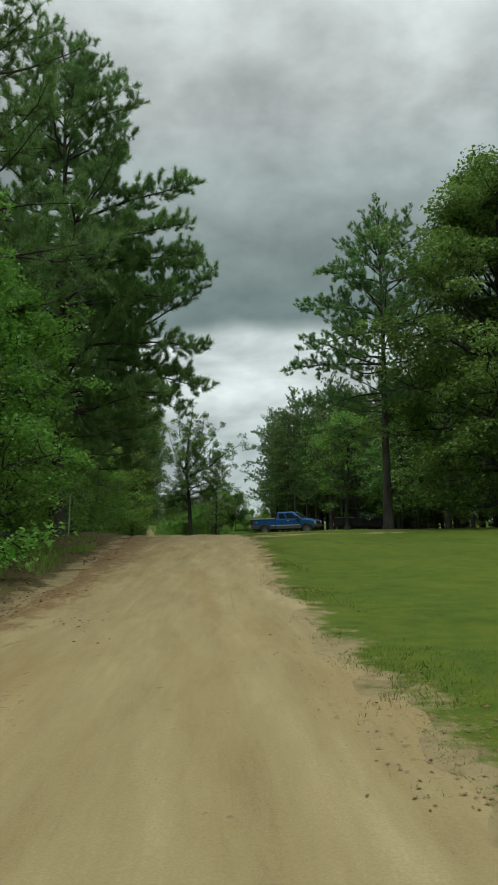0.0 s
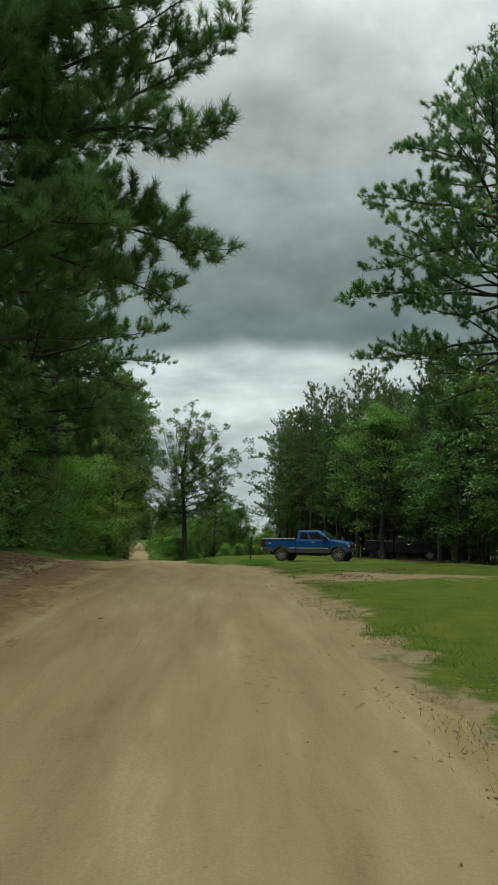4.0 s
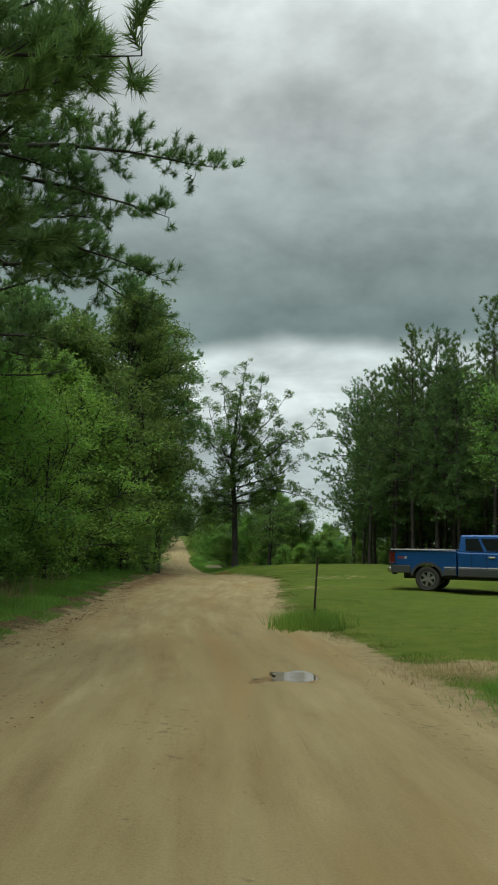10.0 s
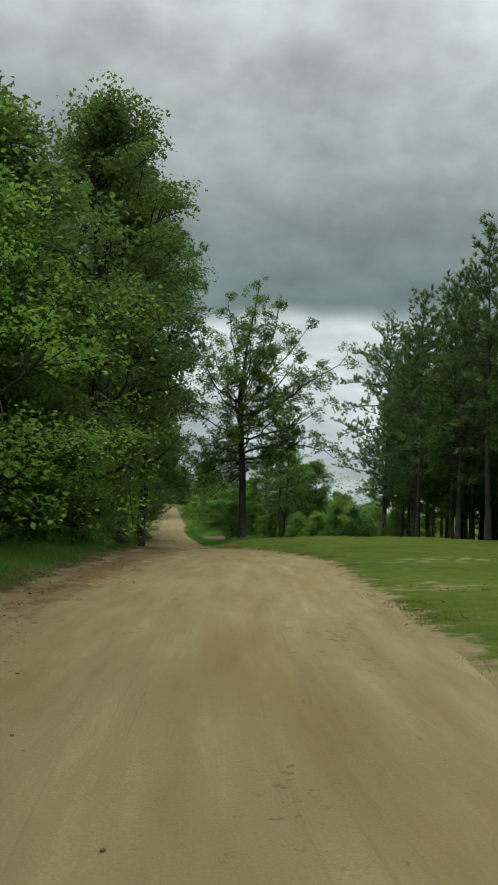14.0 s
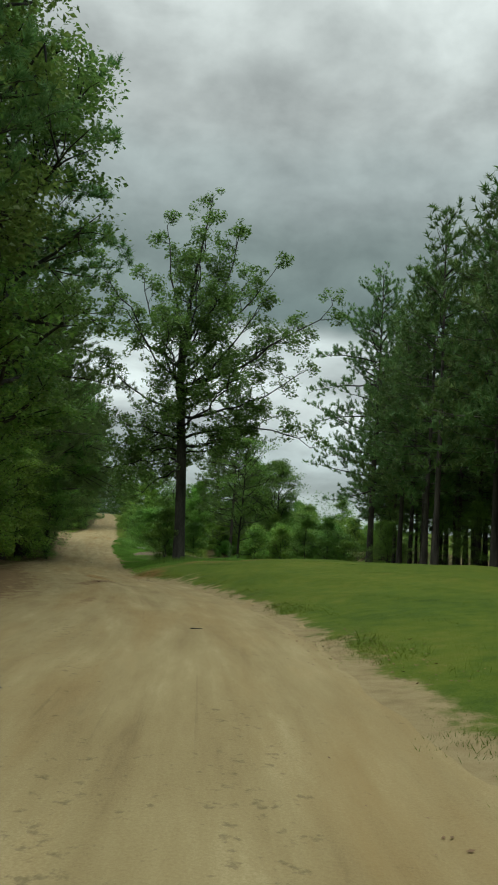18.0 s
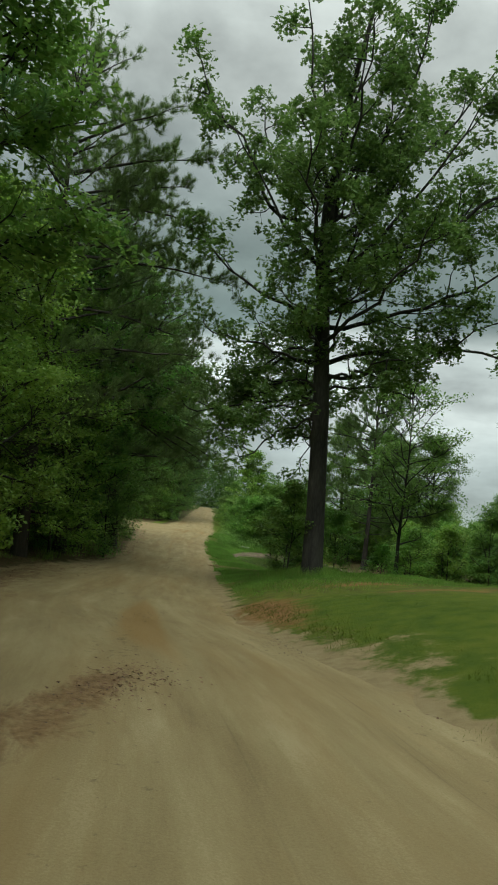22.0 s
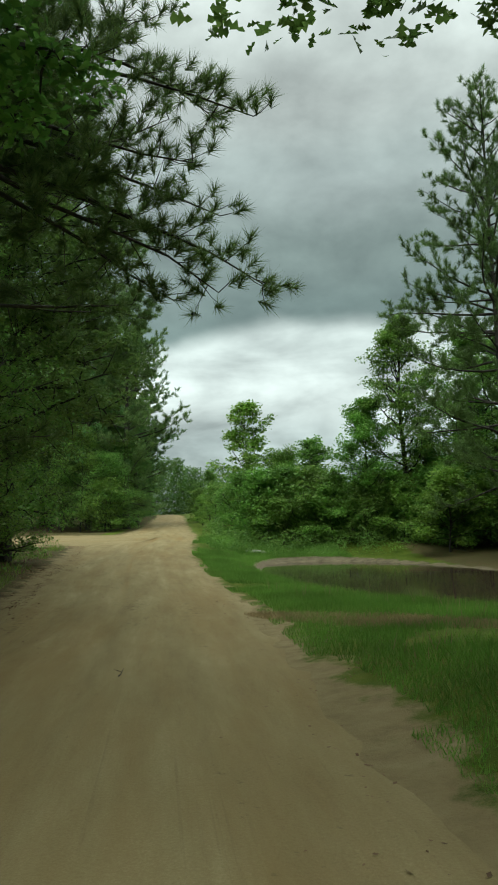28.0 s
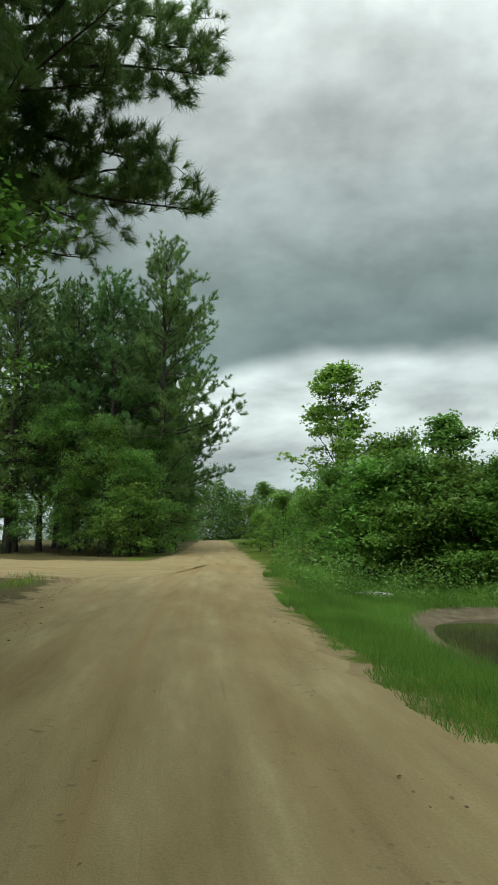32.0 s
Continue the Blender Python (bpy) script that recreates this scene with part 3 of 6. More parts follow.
def build_road():
    vs = np.arange(-30, 260, 0.3)
    us = np.linspace(0, 1, 81)
    l, r = road_left(vs), road_right(vs)
    X = l[None] - 1.0 + (r - l + 2.0)[None] * us[:, None]
    Y = np.repeat(vs[None], len(us), 0)
    mid = X - (road_right(Y) - 1.35)
    Z = road_top(X.ravel(), Y.ravel()).reshape(X.shape)
    me = mesh_from("road", np.stack([X, Y, Z], -1).reshape(-1, 3), grid_faces(len(us), len(vs)), ROAD, True)
    lane = np.stack([mid, Y, Z * 0], -1)
    a = me.attributes.new("lane", "FLOAT_VECTOR", "POINT")
    a.data.foreach_set("vector", lane.astype(np.float32).ravel())
    float_attr(me, "wash", np.exp(-((X - road_left(Y) - 0.1) / np.interp(Y, [0, 10, 30, 44, 62, 78, 94, 104, 113], [0.9, 1.1, 1.7, 0.9, 1.3, 1.9, 2.7, 2.2, 0.9])) ** 2) * np.interp(Y, [0, 6, 12, 34, 44, 56, 62, 70, 92, 98, 106, 120, 136], [0.5, 0.75, 0.9, 1.0, 0.55, 0.6, 0.9, 1.0, 1.0, 0.9, 0.6, 0.5, 0.4]) + 0.8 * blob(X, Y, -9.6, 87.4, 0.35, 2.2) + 0.55 * blob(X, Y, -3.2, 31, 2.6, 0.35) + 0.5 * blob(X, Y, -8.3, 80.5, 0.3, 2.5) + sum(0.9 * blob(X, Y, px, py, rx * 1.5, ry * 1.5) for px, py, rx, ry in PUDDLES))
    float_attr(me, "clay", 1.35 * np.exp(-((X + 10.75 + 0.26 * (Y - 93.3)) / (0.40 - 0.035 * np.clip(Y - 91, 0, 8))) ** 2 - ((Y - 93.6) / 3.6) ** 2) + 0.5 * blob(X, Y, -3.5, 47, 1.6, 5) + 0.8 * blob(X, Y, -5, 28, 2.0, 6) + 0.42 * (np.exp(-((mid + 0.55) / 0.11) ** 2) + 0.8 * np.exp(-((mid + 1.15) / 0.10) ** 2)) * np.exp(-((Y - 128) / 14) ** 2) + 0.30 * (np.exp(-((mid - 0.75) / 0.26) ** 2) + np.exp(-((mid + 0.75) / 0.26) ** 2)) + 0.30 * np.exp(-((X - 0.25 + 0.05 * (Y - 8)) / 0.35) ** 2 - ((Y - 9) / 9) ** 2) + 0.4 * blob(X, Y, -15, 101, 2.5, 4) + 0.6 * blob(X, Y, -21, 141, 3, 2.5))
    return tagged(new("road", me), "unpaved tan sand road with shallow wheel ruts", "road", kind="structure")


build_road()


def build_side_track():
    xs = np.arange(-75, -20.4, 0.4)
    us = np.linspace(-1, 1, 35)
    c = 141.5 - (xs + 24) * 0.28
    rag = np.array([[noise.noise(Vector((x * 0.8, k * 7.1, 2.5))) for x in xs] for k in (0, 1)])
    half = 5.9
    Y = c[None] + us[:, None] * (half + 0.5 * np.where(us[:, None] > 0, rag[0], rag[1]))
    X = np.repeat(xs[None], len(us), 0)
    lump = np.array([[noise.noise(Vector((x * 1.1, y * 1.3, 5))) * 0.03 for x, y in zip(cx, cy)] for cx, cy in zip(X, Y)])
    Z = land(X, Y) + 0.014 + lump * (1 - us[:, None] ** 4) - 0.04 * us[:, None] ** 8
    me = mesh_from("side_track", np.stack([X, Y, Z], -1).reshape(-1, 3), grid_faces(len(us), len(xs))[:, ::-1], ROAD, True)
    a = me.attributes.new("lane", "FLOAT_VECTOR", "POINT")
    a.data.foreach_set("vector", np.stack([Y, X, Z * 0], -1).astype(np.float32).ravel())
    return tagged(new("side_track", me), "pale sand track branching off at the crossing", "road", kind="structure")


build_side_track()


# ---- trees ----
def tube(pts, radii, sides):
    pts, radii = np.asarray(pts, float), np.asarray(radii, float)
    t = np.gradient(pts, axis=0)
    t /= np.linalg.norm(t, axis=1, keepdims=True) + 1e-9
    ref = np.where(np.abs(t[:, 2:3]) > 0.9, [[1.0, 0, 0]], [[0, 0, 1.0]])
    a = np.cross(t, ref)
    a /= np.linalg.norm(a, axis=1, keepdims=True) + 1e-9
    b = np.cross(t, a)
    ang = np.linspace(0, 2 * np.pi, sides, endpoint=False)
    ring = a[:, None] * np.cos(ang)[None, :, None] + b[:, None] * np.sin(ang)[None, :, None]
    v = (pts[:, None] + ring * radii[:, None, None]).reshape(-1, 3)
    i = np.arange(len(pts) * sides).reshape(len(pts), sides)
    n = np.roll(i, -1, 1)
    f = np.stack([i[:-1], n[:-1], n[1:], i[1:]], -1).reshape(-1, 4)
    return v, f


class Wood:
    """Collects tubes into one mesh."""

    def __init__(self):
        self.v, self.f, self.n = [], [], 0

    def add(self, pts, radii, sides):
        v, f = tube(pts, radii, sides)
        self.v.append(v)
        self.f.append(f + self.n)
        self.n += len(v)

    def mesh(self, name, mat):
        return mesh_from(name, np.concatenate(self.v), np.concatenate(self.f), mat, True)


def unit(v):
    return v / (np.linalg.norm(v, axis=-1, keepdims=True) + 1e-9)


def needles(name, pos, axis, count, length, width, mat, rng):
    """Bottle-brush tufts: narrow blades round each twig's end."""
    n = len(pos)
    P, A = np.repeat(pos, count, 0), np.repeat(unit(axis), count, 0)
    rnd = unit(rng.normal(size=(n * count, 3)))
    side = unit(rnd - A * (rnd * A).sum(1, keepdims=True))
    th = rng.uniform(0.15, 1.3, (n * count, 1))
    d = A * np.cos(th) + side * np.sin(th)
    base = P + A * rng.uniform(-0.75, 0.05, (n * count, 1)) * length
    L = length * rng.uniform(0.75, 1.2, (n * count, 1))
    w = unit(np.cross(d, unit(rng.normal(size=d.shape)))) * width * 0.5
    v = np.stack([base - w, base + w, base + d * L], 1).reshape(-1, 3)
    return mesh_from(name, v, np.arange(len(v)).reshape(-1, 3), mat)


def leaves(name, pos, size, mat, rng, droop=0.25, slim=0.62, simple=False, lobed=False):
    """Separate small leaves, each a bent rhomb, or a plain wedge where they stay far off."""
    n = len(pos)
    a = unit(rng.normal(size=(n, 3)) * [1, 1, 0.45] - [0, 0, droop])
    nrm = unit(rng.normal(size=(n, 3)) * 0.36 + [0, 0, 0.75])
    b = unit(np.cross(a, nrm))
    up = np.cross(b, a)
    L = size * rng.uniform(0.6, 1.3, (n, 1))
    W = L * slim
    if simple:
        v = np.stack([pos - a * L * 0.5 - b * W * 0.5, pos - a * L * 0.3 + b * W * 0.6, pos + a * L * 0.6 + up * L * 0.1], 1).reshape(-1, 3)
        return mesh_from(name, v, np.arange(len(v)).reshape(-1, 3), mat)
    if lobed:
        # the wavy outline of an oak leaf
        f = [(-0.5, 0.03), (-0.3, 0.22), (-0.16, 0.10), (0.05, 0.48), (0.14, 0.16), (0.34, 0.36), (0.5, 0.0)]
        f = f + [(q, -w) for q, w in f[-2::-1]]
        v = np.stack([pos + a * L * q + b * W * w + up * L * 0.25 * abs(w) for q, w in f], 1).reshape(-1, 3)
        return mesh_from(name, v, np.arange(len(v)).reshape(-1, len(f)), mat)
    v = np.stack([pos - a * L * 0.5, pos + b * W * 0.5 + up * L * 0.12, pos + a * L * 0.5, pos - b * W * 0.5 + up * L * 0.12], 1).reshape(-1, 3)
    return mesh_from(name, v, np.arange(len(v)).reshape(-1, 4), mat)


def bend(p0, d0, length, n, rng, lift=0.0, wobble=0.12):
    """A limb: points from p0 along d0, turning up by lift and wandering."""
    pts, d, p = [np.array(p0, float)], np.array(d0, float), np.array(p0, float)
    for _ in range(n):
        d = unit(d + rng.normal(size=3) * wobble + np.array([0, 0, lift]))
        p = p + d * length / n
        pts.append(p)
    return np.array(pts)


def thing(name, label, category, group=""):
    return tagged(new(name), label, category, group)


def child(name, me, parent, label=""):
    ob = new(name, me)
    ob.parent = parent
    return tagged(ob, label) if label else ob


def pine(seed, h, base, reach, tufts=1.0, count=16, length=0.24, width=0.02, mat=None, label="", group="", trunk_r=None, lean=0.02, spacing=0.62, sweep=0.0, bias=0.0, tips=(), twig=0.24, taper=0.5):
    """A southern pine: straight trunk, whorls of limbs, long needles in tufts. bias leans the limbs' length towards +x."""
    rng = np.random.default_rng(seed)
    tr = trunk_r or 0.0105 * h + 0.04
    wood = Wood()
    top = np.array([rng.normal() * lean * h, rng.normal() * lean * h, h])
    tz = np.linspace(0, 1, 12)
    tp = np.outer(tz, top) + np.stack([np.sin(tz * 5 + seed) * 0.06, np.cos(tz * 4 + seed) * 0.06, tz * 0], 1) * np.minimum(tz, 0.6)[:, None] * 2
    tp[0, 2] = -0.3
    wood.add(tp, tr * (1 - 0.93 * tz) * (1 + 0.35 * np.exp(-tz * 25)), 9)
    limbs = Wood()
    pos, axis = [], []

    def foliage(pts, L, nsub, start):
        """Side twigs with their tufts along a limb."""
        seg = len(pts) - 1
        tang = unit(np.gradient(pts, axis=0))
        for s in np.linspace(start, 1.0, nsub):
            i = min(int(s * seg), seg)
            q, t = pts[i] + (pts[min(i + 1, seg)] - pts[i]) * (s * seg - i), tang[i]
            sl = (0.26 + 0.24 * min(L, 4.5) * (1.2 - s)) * rng.uniform(0.6, 1.25)
            sd = unit(t * 0.75 + unit(rng.normal(size=3) * [1, 1, 0.55]) * 0.95 + [0, 0, 0.15])
            sub = bend(q, sd, sl, 3, rng, 0.14, 0.12)
            if sl > twig:
                limbs.add(sub, [0.009, 0.007, 0.005, 0.003], 3)
            nt = max(1, int(round(sl / 0.24 * tufts)))
            for w in np.linspace(1.0, 0.45, nt) if nt > 1 else [1.0]:
                off = unit(rng.normal(size=3)) * 0.17 * (1.25 - w)
                pos.append(q + (sub[-1] - q) * w + off)
                axis.append(unit(sub[-1] - sub[-2]) * 0.7 + off * 3 + rng.normal(size=3) * 0.2 + [0, 0, 0.4])

    for tx, ty, tz_, drop in tips:
        d = math.hypot(tx, ty)
        a = np.array([0, 0, tz_ + drop])
        e = np.array([tx, ty, tz_])
        s = np.linspace(0, 1, 9)[:, None]
        pts = a + (e - a) * s + np.array([0, 0, 0.10 * d]) * (s * (1 - s)) + np.cumsum(rng.normal(size=(9, 3)) * 0.11, 0) * s * (1 - 0.5 * s)
        limbs.add(pts, np.linspace(0.03 + 0.008 * d, 0.007, 9), 5)
        foliage(pts, d, int(d * 4.4 * tufts), 0.32)
    z = base * h
    k = 0
    while z < h - 0.25:
        u = (z - base * h) / (h - base * h)
        prof = (0.55 + 0.45 * min(1, u / 0.22)) * (1 - u) ** taper + 0.06
        for j in range(rng.integers(2, 5)):
            az = k * 2.4 + j * 2 * np.pi / 3.5 + rng.normal() * 0.35
            L = reach * prof * rng.uniform(0.6, 1.15) * (1 + bias * np.cos(az))
            if L < 0.25:
                continue
            el = np.radians(-4 + 50 * u ** 1.2 + rng.normal() * 9)
            zz = min(h - 0.2, z + rng.uniform(-0.35, 0.35))
            p0 = np.array([np.interp(zz, tp[:, 2], tp[:, 0]), np.interp(zz, tp[:, 2], tp[:, 1]), zz])
            d0 = np.array([np.cos(az) * np.cos(el), np.sin(az) * np.cos(el), np.sin(el)])
            seg = max(4, int(L / 0.55))
            pts = bend(p0, d0, L, seg, rng, 0.05 + sweep, 0.10)
            r0 = 0.010 + 0.011 * L
            limbs.add(pts, np.linspace(r0, 0.006, len(pts)), 3 if twig > 0.9 else 4)
            foliage(pts, L, max(2, int(L * 2.5 * tufts)), 0.28)
        z += spacing * rng.uniform(0.6, 1.3) * (1 - 0.45 * u)
        k += 1
    ob = thing("pine_tree", label, "tree", group)
    child("trunk", wood.mesh("trunk", PINE_BARK), ob)
    child("branchwork", limbs.mesh("branchwork", PINE_BARK), ob)
    child("crown", needles("crown", np.array(pos), np.array(axis), count, length, width, mat or NEEDLE, rng), ob, "tufts of long green needles")
    return ob


def broadleaf(seed, h, base, reach, limbs_n, per, leaf, mat, label, name="broadleaf_tree", trunk_r=None, clump=0.55, rise=(10, 70), shape=0.5, sub=4, group="", bark=None, lean=(0, 0), slim=0.62, trunk_top=0.9, wob=0.2, category="tree", simple=False, thin=0.42, tips=(), sway=0.012, shoots=7, lobed=False):
    """A broad-leaved tree or shrub: forked limbs that end in loose clumps of leaves."""
    rng = np.random.default_rng(seed)
    tr = trunk_r or 0.014 * h + 0.02
    wood, limbs = Wood(), Wood()
    tz = np.linspace(0, 1, 10)
    tp = np.stack([lean[0] * tz ** 1.3 * h + sway * h * np.sin(tz * 6 + seed), lean[1] * tz ** 1.3 * h + sway * h * np.cos(tz * 5 + seed), tz * h * trunk_top], 1)
    tp[:, :2] -= tp[0, :2]
    tp[0, 2] = -0.25
    wood.add(tp, tr * (1 - 0.9 * tz) * (1 + 0.4 * np.exp(-tz * 20)), 10)
    cen, rad = [], []
    for i in range(limbs_n):
        u = (i + rng.uniform(0, 0.9)) / limbs_n
        z = base * h + (h * trunk_top - base * h) * u ** 0.9
        az = i * 2.39996 + rng.normal() * 0.3
        prof = (0.55 + 0.45 * np.sin(np.pi * min(1, u / max(0.05, 2 * shape)))) if u < shape else (1 - (u - shape) / (1.02 - shape)) ** 0.6 * 0.85 + 0.15
        L = reach * prof * rng.uniform(0.72, 1.18)
        el = np.radians(rise[0] + (rise[1] - rise[0]) * u + rng.normal() * 8)
        p0 = np.array([np.interp(z, tp[:, 2], tp[:, 0]), np.interp(z, tp[:, 2], tp[:, 1]), z])
        d0 = np.array([np.cos(az) * np.cos(el), np.sin(az) * np.cos(el), np.sin(el)])
        pts = bend(p0, d0, L, 6, rng, 0.06, wob)
        limbs.add(pts, np.linspace(tr * (thin - 0.6 * thin * u), 0.012, 7), 5)
        cen.append(pts[-1]); rad.append(clump)
        for s in range(sub):
            f = rng.uniform(0.35, 1.0)
            k = min(int(f * 6), 5)
            q = pts[k] + (pts[k + 1] - pts[k]) * (f * 6 - k)
            sd = unit(unit(pts[k + 1] - pts[k]) * 0.6 + unit(rng.normal(size=3)) * 0.9 + [0, 0, 0.15])
            sp = bend(q, sd, L * rng.uniform(0.2, 0.45) + 0.15, 3, rng, 0.05, wob)
            limbs.add(sp, np.linspace(tr * 0.12 + 0.006, 0.006, 4), 3)
            cen.append(sp[-1]); rad.append(clump * rng.uniform(0.7, 1.15))
            if f > 0.5:
                cen.append(sp[2]); rad.append(clump * 0.7)
    for tx, ty, tz_, z0 in tips:
        a, e = np.array([0, 0, z0]), np.array([tx, ty, tz_])
        s = np.linspace(0, 1, 9)[:, None]
        bow = rng.normal(size=3) * 0.11 * np.linalg.norm(e - a) + [0, 0, 0.5]
        pts = a + (e - a) * s + bow * (4 * s * (1 - s)) * 0.5 + np.cumsum(rng.normal(size=(9, 3)) * 0.09, 0) * s * (1 - 0.4 * s)
        limbs.add(pts, np.linspace(tr * (0.16 + 0.022 * np.linalg.norm(e - a)), 0.012, 9), 6)
        for f in np.concatenate([np.linspace(0.42, 1.0, shoots - 1), [1.0]]):
            q = pts[min(8, int(f * 8))]
            sp = bend(q, unit(unit(e - a) * 0.6 + unit(rng.normal(size=3)) * 0.9), rng.uniform(0.4, 1.1) * (1.5 - 0.6 * f), 3, rng, 0.0, wob)
            limbs.add(sp, np.linspace(0.018, 0.006, 4), 4)
            cen.append(sp[-1]); rad.append(clump * 0.62)
            cen.append(sp[1]); rad.append(clump * 0.5)
    cen.append(tp[-1] + [0, 0, h * (1 - trunk_top) * 0.6]); rad.append(clump)
    cen, rad = np.array(cen), np.array(rad)
    rad = rad[cen[:, 2] > 0.1]
    cen = cen[cen[:, 2] > 0.1]
    d = unit(rng.normal(size=(len(cen) * per, 3)) + [0, 0, 0.35])
    rr = rng.uniform(0, 1, (len(d), 1)) ** 0.38
    P = np.repeat(cen, per, 0) + d * rr * np.repeat(rad, per)[:, None] * [1.15, 1.15, 0.5]
    P = P[P[:, 2] > 0.03]
    ob = thing(name, label, category, group)
    child("trunk", wood.mesh("trunk", bark or OAK_BARK), ob)
    child("branchwork", limbs.mesh("branchwork", bark or OAK_BARK), ob)
    child("crown", leaves("crown", P, leaf, mat, rng, slim=slim, simple=simple, lobed=lobed), ob)
    return ob


def place(ob, x, y, turn=0.0, size=1.0, tall=1.0, sink=0.0):
    m = Matrix.LocRotScale((x, y, height(x, y) - sink), Euler((0, 0, radians(turn))), (size, size, size * tall))
    return m


def put(ob, x, y, turn=0.0, size=1.0, tall=1.0):
    ob.matrix_basis = place(ob, x, y, turn, size, tall)
    return ob


def again(ob, x, y, turn=0.0, size=1.0, tall=1.0):
    c = copy_thing(ob, Matrix.Identity(4))
    c.matrix_basis = place(ob, x, y, turn, size, tall)
    return c


# ---- the trees that stand out ----
def oak(seed, label):
    """A wide old oak: a trunk that forks, heavy crooked limbs, forked boughs, leaf rosettes on the twigs' ends."""
    r = np.random.default_rng(seed)
    wood, limbs = Wood(), Wood()
    spine = np.array([(0, 0, -0.3), (0, 0, 0.3), (-0.06, 0, 2), (-0.2, 0, 5), (-0.4, -0.1, 7.5), (-0.6, -0.2, 10), (-0.45, -0.7, 12.5), (-0.2, -1.2, 15), (0.3, -1.8, 17.6), (0.6, -2.2, 19.4)], float)
    wood.add(spine, [0.42, 0.33, 0.285, 0.26, 0.235, 0.20, 0.13, 0.085, 0.05, 0.02], 12)
    ends = [(10.2, -1.8, -1.6, 17.8), (11.5, 2.1, -1.2, 17.8), (10.0, -4.8, -2.0, 15.2), (9.6, -3.3, 1.5, 15.9), (9.8, 4.1, -0.5, 16.1), (9.4, 7.5, 0.0, 14.6), (8.8, 5.2, 1.6, 13.6),
            (8.0, -4.8, -0.5, 10.3), (9.2, -3.4, -2.6, 12.8), (7.6, 5.8, -0.8, 10.4), (6.6, 6.7, 0.4, 6.6), (6.2, 4.6, -1.2, 7.9), (6.4, -3.8, -0.6, 7.2), (5.4, -3.2, -0.4, 3.9), (4.8, -2.3, -1.4, 3.3),
            (5.8, -2.8, 0.8, 5.4), (5.6, 2.6, 1.4, 6.0), (8.6, -1.0, -4.6, 11.6), (8.4, 1.0, 4.6, 11.6), (7.4, 2.2, -4.4, 9.2), (7.0, -2.0, 4.4, 8.8), (10.4, 0.4, -4.4, 14.6), (10.6, 1.2, 3.6, 15.6),
            (9.0, 3.4, -3.4, 13.2), (9.6, 2.7, 2.4, 16.6), (12.0, 0.4, -3.2, 17.0), (5.2, -4.2, 0.4, 4.8), (11.8, -1.2, 0.4, 16.4), (8.2, 3.6, 0.4, 11.8), (10.8, 1.2, -1.4, 15.2),
            (6.0, -3.0, 4.1, 5.6), (5.8, -1.9, 4.4, 5.2), (6.4, -4.4, 4.2, 5.4), (6.8, -3.6, 3.0, 6.4), (5.2, -1.0, 4.6, 4.0), (7.2, -0.6, 5.0, 6.6),
            (7.0, 0.6, -2.6, 8.2), (6.6, -1.2, -2.8, 7.6), (8.4, 0.4, -3.0, 10.2), (6.0, 1.8, -2.0, 6.4), (9.0, -0.8, -3.0, 11.4)]
    tips, out = [], []

    def bough(p0, p1, lift, n, wob):
        s = np.linspace(0, 1, n)[:, None]
        walk_ = np.cumsum(r.normal(size=(n, 3)), 0)
        walk_ -= s * walk_[-1]
        return p0 + (p1 - p0) * s + np.array([0, 0, lift]) * 4 * s * (1 - s) + walk_ * wob

    for z0, ex, ey, ez in ends:
        a = np.array([np.interp(z0, spine[:, 2], spine[:, q]) for q in (0, 1)] + [z0])
        e = np.array([ex, ey, ez])
        L = np.linalg.norm(e - a)
        pts = bough(a, e, -0.06 * L if ez > z0 + 1.5 else 0.10 * L, 11, 0.055 * L ** 0.5)
        r0 = 0.030 + 0.008 * L
        limbs.add(pts, np.linspace(r0, 0.018, 11), 7)
        tang = unit(np.gradient(pts, axis=0))
        for f in np.concatenate([np.linspace(0.30, 0.97, max(4, int(L * 1.05))), [1.0]]):
            k = min(10, int(f * 10))
            d = unit(tang[k] * (1.2 if f == 1.0 else 0.55) + unit(r.normal(size=3) * [1, 1, 0.7]) * 0.85 + [0, 0, 0.18])
            sl = (0.5 + 0.20 * L * (1.15 - f)) * r.uniform(0.65, 1.2)
            sec = bend(pts[k], d, sl, 4, r, 0.05, 0.22)
            limbs.add(sec, np.linspace(0.026, 0.010, 5), 4)
            for g in (1.0, 1.0, 1.0, 0.95, 0.85, 0.75, 0.55):
                m = min(4, max(1, int(g * 4)))
                tw = bend(sec[m], unit(unit(sec[m] - sec[m - 1]) * 0.7 + unit(r.normal(size=3)) * 0.8 + [0, 0, 0.2]), r.uniform(0.2, 0.55), 2, r, 0.05, 0.2)
                limbs.add(tw, [0.009, 0.007, 0.004], 3)
                tips.append(tw[-1])
                out.append(unit(tw[-1] - tw[0]))
    for z in np.linspace(15.2, 19.4, 26):
        q = np.array([np.interp(z, spine[:, 2], spine[:, 0]), np.interp(z, spine[:, 2], spine[:, 1]), z])
        tw = bend(q, unit(r.normal(size=3) + [0, 0, 0.5]), r.uniform(0.4, 1.0), 2, r, 0.05, 0.2)
        limbs.add(tw, [0.016, 0.010, 0.005], 3)
        tips.append(tw[-1]); out.append(unit(tw[-1] - tw[0]))
    tips, out = np.array(tips), np.array(out)
    per = 28
    n = len(tips) * per
    d = unit(r.normal(size=(n, 3)) + np.repeat(out, per, 0) * 0.7)
    size = np.repeat(r.uniform(0.30, 0.58, len(tips)), per)[:, None]
    P = np.repeat(tips, per, 0) + d * size * r.uniform(0.15, 1, (n, 1)) ** 0.6 * [1, 1, 0.75]
